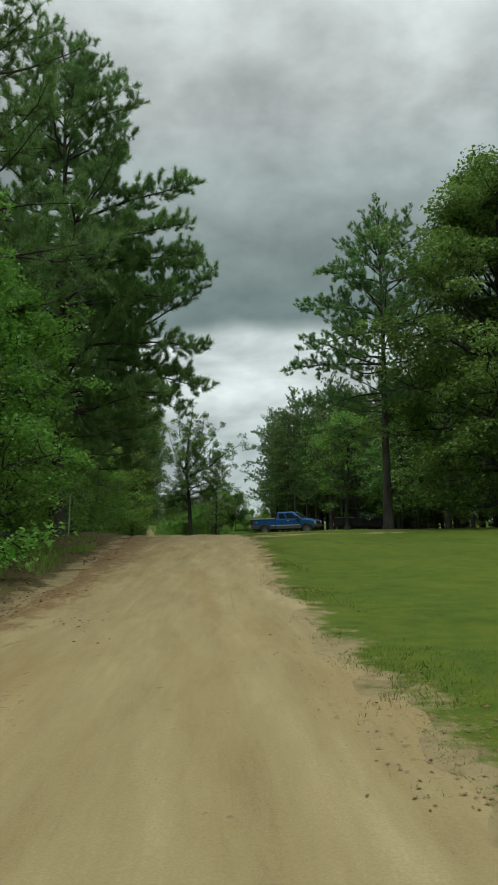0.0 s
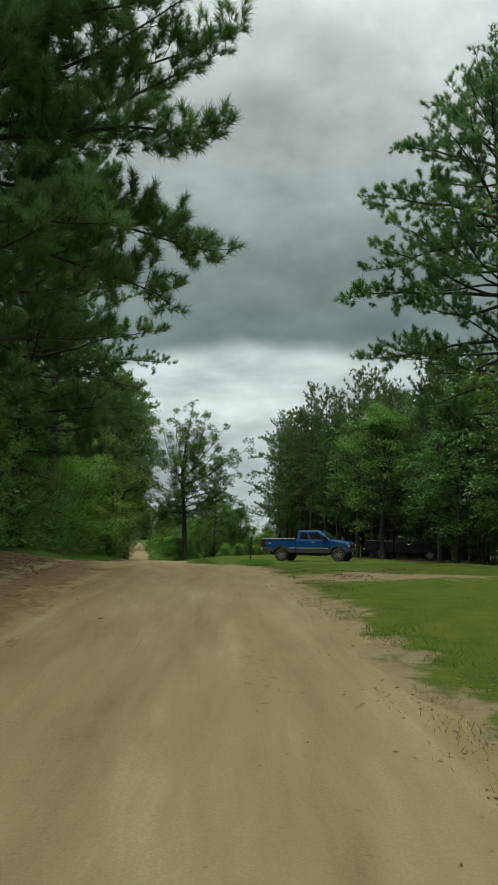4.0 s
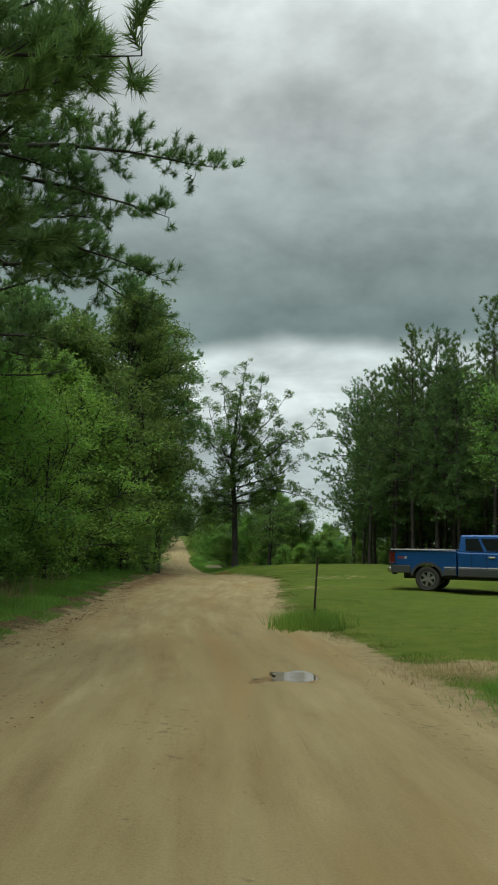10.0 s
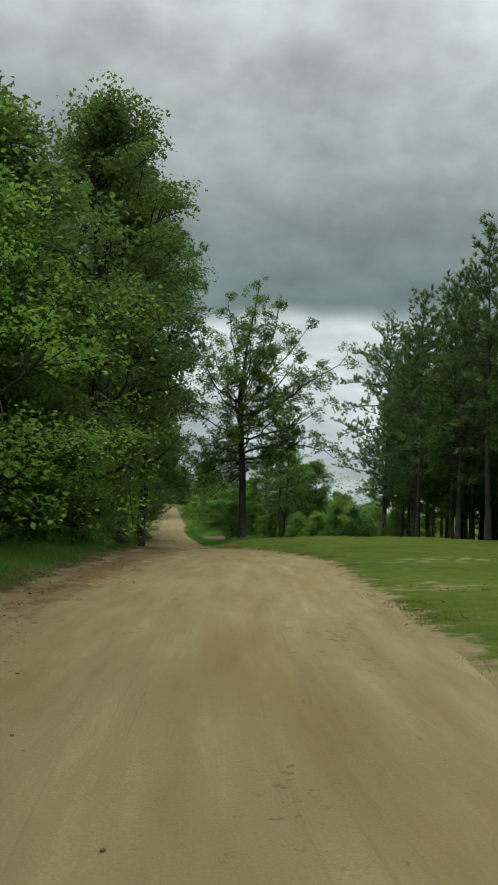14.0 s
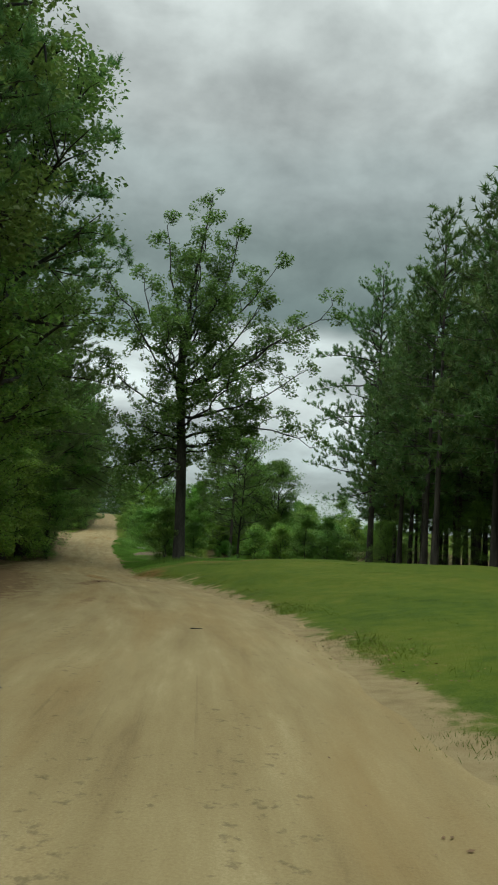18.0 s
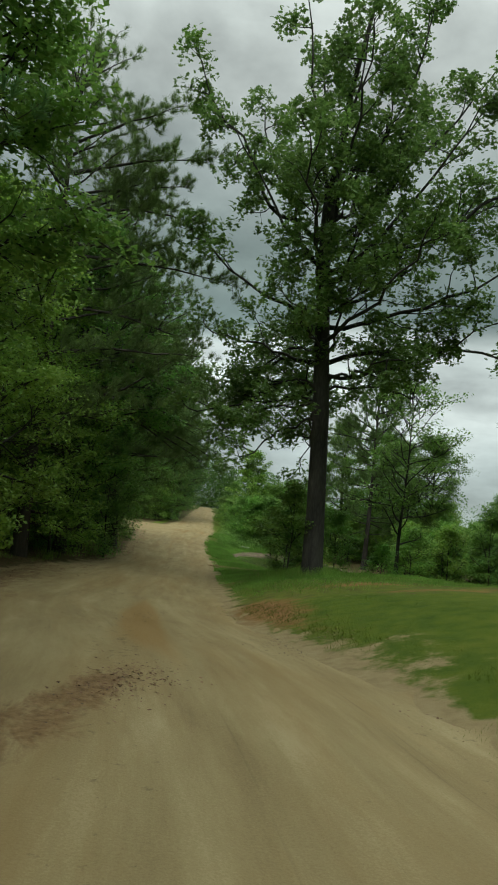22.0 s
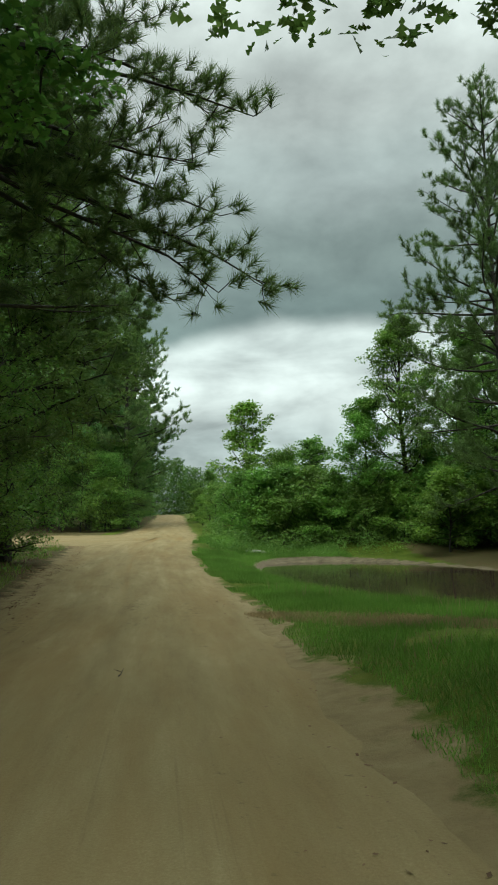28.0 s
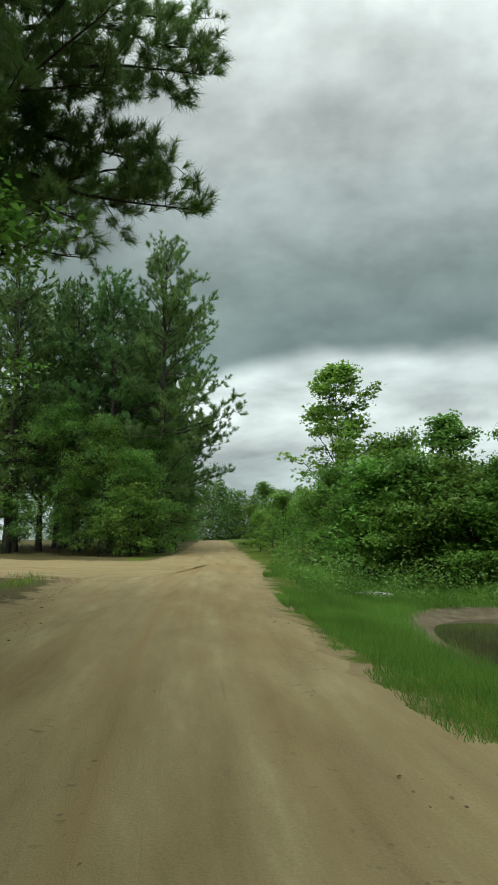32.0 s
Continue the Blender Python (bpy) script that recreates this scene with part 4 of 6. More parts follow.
    ob = thing("oak_tree", label, "tree")
    child("trunk", wood.mesh("trunk", OAK_BARK), ob)
    child("branchwork", limbs.mesh("branchwork", OAK_BARK), ob)
    child("crown", leaves("crown", P, 0.175, OAK_LEAF, r, slim=0.75, lobed=True), ob)
    return ob


put(pine(11, 16.6, 0.30, 5.2, 1.85, 46, 0.185, 0.014, NEEDLE, "tall loblolly pine with open crown beside the lawn", "trees", 0.24, 0.012, tips=((-5.0, 0.0, 8.2, 0.4), (-4.4, -0.4, 11.8, -0.6), (-4.4, 0.4, 6.3, 0.8), (-3.3, 0.0, 13.8, -0.8))), 7.45, 37.9, 0)
put(broadleaf(21, 17.2, 0.06, 6.6, 70, 130, 0.2, DULL_LEAF, "large dense broad-leaved tree at the lawn's edge", clump=1.0, sub=6, trunk_r=0.35, rise=(-5, 72), shape=0.35), 13.0, 35.0, 40)
put(pine(12, 19.0, 0.2, 5.7, 2.1, 54, 0.2, 0.0115, NEEDLE, "tall loblolly pine overhanging the sand road", "trees", 0.25, 0.012, bias=0.1, spacing=0.5, tips=((5.4, 0.4, 5.4, 1.0), (5.0, -1.7, 12.5, -0.8), (5.3, -2.4, 9.7, 0.2), (5.6, -1.5, 6.4, 0.6), (4.6, -2.0, 8.2, 0.4), (4.9, -1.8, 11.0, -0.4), (4.9, -0.6, 9.6, 0.2), (4.6, 0.3, 4.7, 1.4), (4.9, 0.8, 5.8, 1.0))), -6.5, 27.2, 0)
put(pine(13, 17.5, 0.18, 4.6, 1.4, 46, 0.2, 0.0155, NEEDLE, "loblolly pine behind roadside bushes", "trees"), -7.2, 17.5, 70)
put(pine(14, 18.5, 0.36, 3.6, 1.7, 46, 0.18, 0.0135, NEEDLE, "tall loblolly pine with a long low limb towards the road", "trees", bias=0.15, tips=((4.85, 2.7, 9.8, -0.5), (4.1, 0.8, 7.0, 0.9), (3.6, 1.5, 6.2, 1.4), (2.0, 0.4, 9.2, 0.2), (1.8, 0.8, 11.0, 0.0), (3.5, 1.6, 8.4, 0.4), (2.6, 0.0, 6.6, 1.2))), -10.0, 49.5, 0)
put(pine(15, 18.0, 0.16, 4.9, 2.3, 50, 0.2, 0.016, NEEDLE, "loblolly pine with dense drooping limbs", "trees"), -9.0, 41.5, 120)
put(pine(16, 18.8, 0.30, 4.4, 1.40, 32, 0.21, 0.026, NEEDLE, "tall pine rising behind the roadside wood", "trees", tips=((4.0, -1.5, 15.4, -1.0), (4.1, -0.3, 14.2, -0.6), (3.6, -0.5, 12.2, 0.0), (3.9, 0.6, 10.4, 0.2))), -14.2, 88.5, 0)
put(pine(17, 21.0, 0.2, 5.0, 1.3, 30, 0.21, 0.026, NEEDLE, "sparse pine at the corner of the plantation", "trees", 0.24, 0.008, tips=((-4.6, 0, 12.4, 0.6), (-4.2, 0.6, 15.0, -0.4), (-4.4, -0.5, 9.8, 1.0), (-3.0, 0, 17.6, -1.0))), 3.2, 115.0, 0)
put(pine(18, 18.0, 0.2, 5.6, 1.5, 60, 0.2, 0.0105, NEEDLE_PALE, "open-crowned pine with long limbs over the road", "trees", bias=0.15, tips=((6.1, 0.0, 9.6, 0.8), (5.0, -1.5, 11.5, 0.5), (5.2, -0.5, 14.0, -0.6), (4.6, -1.0, 12.6, 0.0), (4.9, 0.5, 7.6, 1.0), (4.0, -1.2, 15.4, -0.8))), -18.4, 105.6, 0)
put(pine(19, 17.5, 0.16, 5.9, 1.2, 64, 0.2, 0.0105, NEEDLE_DARK, "pine with low limbs reaching over the sand road", "trees", bias=0.1, tips=((5.9, 0.5, 4.4, 2.2), (5.2, 0.4, 4.0, 2.6), (5.4, 0.7, 5.2, 1.8), (4.9, 0.2, 5.7, 1.6), (5.6, 0.3, 6.5, 1.8), (4.6, 0.6, 4.2, 2.4), (5.2, 1.6, 6.8, 2.0))), -19.0, 112.3, 0)
put(pine(20, 17.0, 0.3, 5.6, 1.9, 60, 0.19, 0.0105, NEEDLE, "dense pine with long drooping needles near the crossing", "trees", bias=0.2, tips=((5.0, 0.0, 8.6, 0.4), (4.9, -0.2, 7.6, 0.8), (4.6, 0.2, 6.6, 1.0), (4.5, 0.3, 5.7, 1.2), (4.2, -0.6, 9.8, 0.2), (4.6, -1.0, 11.0, -0.2), (3.6, -1.2, 7.0, 0.8), (3.8, -1.6, 9.0, 0.4), (3.2, -2.0, 11.5, -0.4), (3.4, -1.0, 5.4, 1.2), (2.6, -1.8, 6.2, 1.0), (4.4, -2.0, 13.0, -0.8))), -22.4, 126.8, 0)
put(pine(22, 15.6, 0.16, 4.4, 1.7, 44, 0.19, 0.015, NEEDLE_PALE, "thin-crowned pine beside the pond", "trees", 0.15, 0.008), -6.4, 127.5, 90)
put(oak(313, "spreading oak with loose leaf clumps beside the road"), -8.72, 104.9, 0)
put(broadleaf(32, 15.6, 0.25, 4.2, 38, 58, 0.15, OAK_LEAF, "tall oak in the roadside wood", clump=0.7, sub=5, shape=0.5), -12.6, 85.8, 30)
put(broadleaf(33, 17.0, 0.25, 3.5, 38, 58, 0.15, OAK_LEAF, "tall leafy oak above the roadside bushes", clump=0.7, sub=5, shape=0.55), -12.2, 80.0, 110)
put(broadleaf(34, 7.6, 0.06, 2.7, 44, 60, 0.11, BRIGHT_LEAF, "bright green young sweetgum at the roadside", clump=0.5, sub=5, shape=0.4, rise=(-5, 70)), -5.4, 14.4, 0)
put(broadleaf(35, 11.0, 0.2, 4.8, 40, 32, 0.19, BROAD_LEAF, "fresh green broad-leaved tree beside parked vehicles", clump=0.7, sub=5, shape=0.4, rise=(-5, 70), lean=(0.0, -0.05)), 9.6, 71.6, 0)
put(broadleaf(36, 8.4, 0.2, 2.4, 34, 22, 0.12, SHRUB_LEAF, "slender sapling with thin foliage behind the oak", "sapling", clump=0.45, sub=4, trunk_r=0.09), -5.6, 112.4, 50)
put(broadleaf(37, 7.4, 0.12, 1.75, 36, 26, 0.17, BRIGHT_LEAF, "young sweetgum standing above the shrubs by the crossing", "sapling", clump=0.42, sub=4, shape=0.3, trunk_r=0.07), -15.8, 143.4, 0)
put(broadleaf(38, 5.0, 0.1, 1.5, 28, 24, 0.16, BROAD_LEAF, "young leafy sapling above the shrubs", "sapling", clump=0.4, sub=4, shape=0.3), -12.3, 141.5, 80)
put(broadleaf(39, 10.4, 0.1, 2.3, 40, 90, 0.115, SHRUB_LEAF, "young broad-leaved tree by the pond", clump=0.5, sub=4, shape=0.45), -8.0, 137.4, 20)
put(broadleaf(47, 6.6, 0.1, 1.5, 34, 80, 0.11, BRIGHT_LEAF, "slender fresh green sapling behind the pond", "sapling", clump=0.45, sub=4, shape=0.4, trunk_r=0.06), -9.7, 137.3, 130)
put(broadleaf(40, 9.4, 0.10, 3.2, 42, 60, 0.12, BRIGHT_LEAF, "bright green maple leaning out of the roadside wood", clump=0.6, sub=5, shape=0.35, rise=(-8, 60)), -18.6, 106.0, 70)
put(broadleaf(41, 14.0, 0.3, 3.6, 36, 60, 0.15, BROAD_LEAF, "tall leafy tree near the crossing", clump=0.7, sub=5, shape=0.5), -21.6, 119.5, 70)
put(broadleaf(42, 2.8, 0.05, 1.9, 26, 30, 0.16, BROAD_LEAF, "low round bush at the corner of the crossing", "bush", clump=0.5, sub=4, rise=(0, 75), category="bush"), -26.4, 153.2, 0)

put(broadleaf(43, 12.0, 0.1, 3.8, 38, 30, 0.22, DULL_LEAF, "leafy tree in front of the plantation", clump=0.75, sub=5, shape=0.35, rise=(-8, 70)), 13.6, 50.0, 20)
put(broadleaf(44, 11.0, 0.1, 3.8, 38, 30, 0.22, DULL_LEAF, "green leafy tree at the plantation's edge", clump=0.75, sub=5, shape=0.35, rise=(-8, 70)), 12.8, 62.5, 75)
put(broadleaf(45, 9.2, 0.12, 2.8, 36, 90, 0.115, SHRUB_LEAF, "young leafy tree behind the pond", clump=0.55, sub=4, shape=0.45), -5.0, 136.4, 0)
put(broadleaf(46, 8.4, 0.12, 2.6, 36, 90, 0.115, BROAD_LEAF, "green young tree behind the pond", clump=0.55, sub=4, shape=0.45), -4.2, 132.8, 60)
put(broadleaf(48, 8.8, 0.1, 2.8, 36, 90, 0.115, DULL_LEAF, "shaded young tree near the pond", clump=0.6, sub=4, shape=0.45), -2.6, 129.0, 10)

put(broadleaf(49, 9.0, 0.08, 3.0, 40, 56, 0.12, BRIGHT_LEAF, "bright green maple beside the crossing", clump=0.55, sub=5, shape=0.35, rise=(-8, 65)), -22.6, 125.2, 0)
put(broadleaf(50, 6.6, 0.05, 2.5, 38, 56, 0.11, BRIGHT_LEAF, "fresh green young tree at the roadside", clump=0.5, sub=5, shape=0.35, rise=(-8, 70)), -5.9, 19.2, 90)
put(pine(23, 18.6, 0.12, 5.2, 1.25, 24, 0.26, 0.034, NEEDLE, "tall pine at the corner of the crossing", "trees", 0.24, 0.01), -26.0, 157.6, 30)
put(pine(24, 16.4, 0.12, 5.0, 1.25, 24, 0.26, 0.034, NEEDLE, "full-crowned pine beyond the crossing", "trees", 0.22, 0.01), -26.6, 163.4, 100)
put(broadleaf(56, 14.8, 0.12, 3.3, 46, 56, 0.14, OAK_LEAF, "tall dense tree in the roadside wood", clump=0.62, sub=6, shape=0.6), -11.7, 72.4, 0)
put(broadleaf(57, 10.6, 0.12, 3.6, 42, 60, 0.16, OAK_LEAF, "tall full-crowned oak above the verge", clump=0.8, sub=5, shape=0.5, simple=True), -12.9, 66.6, 40)
put(broadleaf(58, 14.0, 0.1, 3.4, 42, 56, 0.16, BROAD_LEAF, "dense green tree between the oaks", clump=0.8, sub=5, shape=0.4, simple=True), -14.0, 83.2, 80)
put(broadleaf(59, 12.0, 0.2, 2.6, 40, 70, 0.12, OAK_LEAF, "water oak with narrow leaves leaning over the road", "oak_tree", clump=0.52, sub=5, shape=0.45, slim=0.36, rise=(-6, 70), shoots=9, tips=((3.0, -0.8, 4.3, 3.8), (2.7, -1.2, 3.6, 3.4), (2.5, -0.3, 3.5, 3.2), (2.3, 0.2, 4.6, 3.8), (1.9, 0.6, 5.8, 4.8), (2.6, -0.3, 6.9, 5.4), (2.4, -0.5, 7.8, 6.2), (2.2, 0.2, 9.0, 7.2))), -19.3, 118.3, 0)
put(broadleaf(66, 9.4, 0.06, 2.8, 42, 60, 0.13, BRIGHT_LEAF, "bright green maple at the wood's edge", clump=0.55, sub=5, shape=0.35, rise=(-8, 65)), -17.0, 98.4, 20)
put(broadleaf(67, 10.5, 0.06, 2.8, 42, 60, 0.13, BROAD_LEAF, "leafy maple at the wood's edge", clump=0.55, sub=5, shape=0.35, rise=(-8, 65)), -15.9, 89.2, 200)
put(broadleaf(68, 14.5, 0.2, 3.2, 42, 60, 0.15, DULL_LEAF, "tall dense tree near the crossing", clump=0.7, sub=5, shape=0.45, simple=True), -22.6, 124.0, 0)
put(broadleaf(60, 13.0, 0.16, 2.9, 44, 60, 0.14, BROAD_LEAF, "leafy tree overhanging the wide bend", clump=0.75, sub=5, shape=0.45, rise=(-6, 70), simple=True, shoots=9, tips=((2.8, 0.0, 7.4, 6.0), (2.9, 0.5, 6.0, 5.0))), -15.7, 93.2, 0)
put(pine(25, 17.6, 0.2, 4.6, 1.5, 40, 0.2, 0.018, NEEDLE, "full pine among the roadside oaks", "trees", tips=((3.4, -0.6, 13.0, -0.4), (3.2, -1.4, 9.6, 0.3))), -13.4, 78.0, 30)
put(pine(26, 17.4, 0.3, 3.4, 1.6, 40, 0.185, 0.015, NEEDLE_DARK, "tall dense-crowned pine above the verge", "trees", tips=((3.0, -1.0, 9.0, 0.4), (2.8, -1.4, 7.4, 0.8))), -10.6, 53.2, 0)
put(broadleaf(69, 13.5, 0.15, 3.3, 44, 56, 0.13, BROAD_LEAF, "tall leafy tree arching above the road's edge", clump=0.62, sub=6, shape=0.55, shoots=9, tips=((3.7, 1.2, 5.6, 4.8), (3.5, 1.1, 6.9, 6.0), (3.9, 1.1, 7.8, 6.6), (3.0, 0.8, 8.3, 7.2))), -18.6, 109.4, 0)
put(broadleaf(70, 13.0, 0.15, 3.2, 42, 50, 0.14, DULL_LEAF, "dense leafy tree among pines near the crossing", clump=0.65, sub=6, shape=0.5), -23.2, 123.2, 0)
# ---- kinds that repeat ----
def bush_kind(seed, h, reach, mat, label, per=46, leaf=0.088):
    return broadleaf(seed, h, 0.04, reach, 30, per, leaf, mat, label, "bush", clump=0.56, sub=6, rise=(-5, 75), shape=0.3, group="roadside bushes", trunk_r=0.05, category="bush")


bushes = [bush_kind(51, 5.2, 2.3, BROAD_LEAF, "dense green roadside bush"), bush_kind(52, 6.5, 2.4, SHRUB_LEAF, "tall leafy roadside bush"),
          bush_kind(53, 4.2, 2.0, DULL_LEAF, "dark green roadside bush"), bush_kind(54, 6.0, 2.5, BRIGHT_LEAF, "fresh green sweetgum bush"), bush_kind(55, 7.5, 2.6, BROAD_LEAF, "small leafy tree at the wood's edge")]
talls = [broadleaf(61, 12.5, 0.15, 3.3, 34, 60, 0.17, DULL_LEAF, "leafy broad-leaved tree in the wood", clump=0.75, simple=True, sub=5, shape=0.45, group="trees"),
         broadleaf(62, 11.0, 0.12, 3.2, 32, 60, 0.17, BROAD_LEAF, "green broad-leaved tree in the wood", clump=0.75, simple=True, sub=5, shape=0.4, group="trees"),
         broadleaf(63, 14.0, 0.2, 3.2, 34, 60, 0.17, OAK_LEAF, "tall oak in the wood", clump=0.75, simple=True, sub=5, shape=0.5, group="trees"),
         pine(64, 17.5, 0.18, 4.6, 1.3, 15, 0.26, 0.06, NEEDLE, "loblolly pine in the wood", "trees", twig=0.6),
         pine(65, 16.0, 0.2, 4.3, 1.3, 15, 0.26, 0.06, NEEDLE_DARK, "dark loblolly pine in the wood", "trees", twig=0.6)]
backs = [pine(71, 17.0, 0.2, 4.0, 0.7, 8, 0.44, 0.15, NEEDLE_DARK, "pine deeper in the wood", "trees", twig=1.2),
         pine(72, 18.5, 0.24, 3.9, 0.7, 8, 0.44, 0.15, NEEDLE_DARK, "tall pine deeper in the wood", "trees", twig=1.2),
         broadleaf(73, 11.0, 0.08, 3.4, 26, 26, 0.34, DULL_LEAF, "shaded broad-leaved tree deeper in the wood", clump=0.85, simple=True, sub=4, group="trees")]
rows = [pine(81, 17.5, 0.24, 3.7, 0.85, 17, 0.33, 0.07, NEEDLE_DARK, "slim plantation pine with a bare trunk", "plantation pines", 0.16, 0.008, twig=1.0, taper=0.5),
        pine(82, 18.5, 0.28, 3.5, 0.85, 17, 0.33, 0.07, NEEDLE_DARK, "tall plantation pine with a bare trunk", "plantation pines", 0.17, 0.008, twig=1.0, taper=0.5),
        pine(83, 16.5, 0.2, 3.8, 0.85, 17, 0.33, 0.07, NEEDLE_DARK, "plantation pine with drooping lower limbs", "plantation pines", 0.15, 0.008, twig=1.0, taper=0.5)]
shrubs = [broadleaf(91, 3.4, 0.04, 1.7, 24, 46, 0.12, SHRUB_LEAF, "round green field shrub", "shrub", clump=0.5, simple=True, sub=3, rise=(0, 75), shape=0.35, group="field shrubs", trunk_r=0.04, category="bush"),
          broadleaf(92, 2.6, 0.04, 1.6, 22, 46, 0.12, BRIGHT_LEAF, "fresh green field shrub", "shrub", clump=0.48, simple=True, sub=3, rise=(0, 75), shape=0.35, group="field shrubs", trunk_r=0.04, category="bush"),
          broadleaf(93, 4.6, 0.06, 1.6, 26, 46, 0.12, BROAD_LEAF, "upright field shrub with leafy shoots", "shrub", clump=0.45, simple=True, sub=3, rise=(10, 80), shape=0.3, group="field shrubs", trunk_r=0.045, category="bush")]

used = set()


def clear(x, y):
    """Ground that stays free of trees: the crossing, and the spot where the black truck stands."""
    crossing = x < road_left(y) and 127.0 - (x + 21) * 0.28 < y < 149.5 - (x + 24) * 0.28
    return crossing or (abs(x - 11.3) < 3.6 and abs(y - 73.0) < 1.8)


def stand(kinds, i, x, y, turn, size, tall=1.0):
    """The first of a kind is set down itself, the others are copies."""
    if clear(x, y):
        return None
    ob = kinds[i % len(kinds)]
    if ob.name in used:
        return again(ob, x, y, turn, size, tall)
    used.add(ob.name)
    return put(ob, x, y, turn, size, tall)


skirts = [broadleaf(sd, h, 0.03, re, 18, 34, 0.10, mat, label, "low_shrub", clump=0.42, simple=True, sub=3, rise=(-5, 70), shape=0.25, group="low shrubs", trunk_r=0.025, category="bush")
          for sd, h, re, mat, label in ((94, 1.9, 1.25, BROAD_LEAF, "low leafy shrub at the wood's edge"), (95, 1.5, 1.2, SHRUB_LEAF, "low green shrub above leaf litter"), (96, 2.3, 1.15, DULL_LEAF, "dark low shrub under trees"), (97, 2.0, 1.1, BRIGHT_LEAF, "fresh green low shrub"))]
low = np.random.default_rng(70)
for y in np.concatenate([np.arange(6, 126, 1.35), np.arange(8, 126, 2.6)]):
    gap = 2.1 + low.uniform(0, 1.0) + np.interp(y, [0, 18, 24, 32, 40, 60, 74, 88, 94, 108, 114, 130], [0.2, 0.4, 1.4, 0.8, 0.7, 0.7, 0.2, 0.2, 0.6, 0.6, 0.3, 0.6])
    stand(skirts, int(low.integers(0, 3)), float(road_left(y)) - gap, y + low.uniform(-0.5, 0.5), low.uniform(0, 360), low.uniform(0.7, 1.15))
for x in np.arange(-14.5, 3.0, 0.75):
    for row in (0, 1):
        y = float(np.interp(x, [-14.5, -11, -8, -6, -3, 3], [138.6, 137.6, 135.6, 133.0, 128.6, 122.0])) + row * 1.6 + low.uniform(-0.5, 0.5)
        if pond_ring(x, y) > 1.5:
            stand(skirts, (1, 3, 0)[int(low.integers(0, 3))], x, y, low.uniform(0, 360), low.uniform(0.8, 1.3) + 0.35 * row)
for y in np.arange(4, 126, 2.2):
    stand(skirts, int(low.integers(0, 3)), float(road_left(y)) - 4.2 - low.uniform(0, 2.5), y + low.uniform(-0.5, 0.5), low.uniform(0, 360), low.uniform(1.0, 1.7))

rng = np.random.default_rng(7)
# bushes along the roadside wood
k = 0
for y in np.arange(5.5, 134, 2.7):
    gap = 2.2 + rng.uniform(0, 1.0) + np.interp(y, [0, 18, 24, 32, 60, 88, 94, 108, 114, 130], [0.2, 0.4, 1.6, 0.8, 0.2, 0.2, 0.6, 0.6, 0.3, 0.6])
    s = rng.uniform(0.75, 1.1) * np.interp(y, [0, 20, 50, 56, 72, 80, 134], [1.0, 0.9, 0.9, 1.15, 1.15, 0.95, 0.9])
    stand(bushes, (3, 1, 3, 4)[int(rng.integers(0, 4))] if y < 16 or 50 < y < 74 else int(rng.integers(0, 5)), float(road_left(y)) - gap, y + rng.uniform(-0.7, 0.7), rng.uniform(0, 360), s)
for x, y, sz in ((-17.1, 95.2, 1.0), (-18.0, 102.2, 1.05), (-18.2, 107.6, 0.95), (-15.6, 90.6, 0.9)):
    stand(bushes, 3, x, y, rng.uniform(0, 360), sz)
for x, y, sz, kk in ((-11.3, 70.4, 0.62, 0), (-11.5, 74.6, 0.6, 2), (-11.1, 72.6, 0.42, 3), (-11.6, 77.0, 0.5, 0)):
    stand(bushes, kk, x, y, 40 * kk, sz)
for x, y, sz, kk in ((-17.5, 111.6, 0.85, 0), (-18.3, 114.4, 0.8, 4), (-22.0, 125.4, 0.8, 0), (-24.2, 126.0, 0.7, 2), (-21.2, 121.6, 0.75, 1), (-26.2, 153.8, 1.0, 0), (-26.4, 157.4, 0.9, 4), (-28.6, 154.6, 1.1, 1), (-26.9, 160.8, 1.1, 4), (-27.4, 165.4, 1.1, 0), (-31.0, 155.0, 1.1, 4)):
    stand(bushes, kk, x, y, rng.uniform(0, 360), sz)
# the wood's first rows
for row, (off, stepsize, kinds) in enumerate(((5.4, 3.6, talls), (9.0, 4.4, backs))):
    for y in np.arange(2.0 + row * 1.7, 134, stepsize):
        x = float(road_left(y)) - off - rng.uniform(0, 1.8)
        stand(kinds, int(rng.integers(0, 5)), x, y + rng.uniform(-0.8, 0.8), rng.uniform(0, 360), rng.uniform(0.82, 1.05) * float(np.interp(y, [50, 54, 72, 76], [1.0, 0.74, 0.74, 1.0])))
for off in (14.0, 20.0):
    for y in np.arange(-6, 136, 5.6):
        stand(backs, int(rng.integers(0, 3)), float(road_left(y)) - off - rng.uniform(-1, 2), y + rng.uniform(-1, 1), rng.uniform(0, 360), rng.uniform(0.85, 1.1))
for x, y, kk in ((-25.6, 124.6, 0), (-28.9, 126.2, 1), (-27.4, 123.0, 0), (-33.0, 127.0, 2)):
    stand(backs, kk, x, y, rng.uniform(0, 360), 1.08)
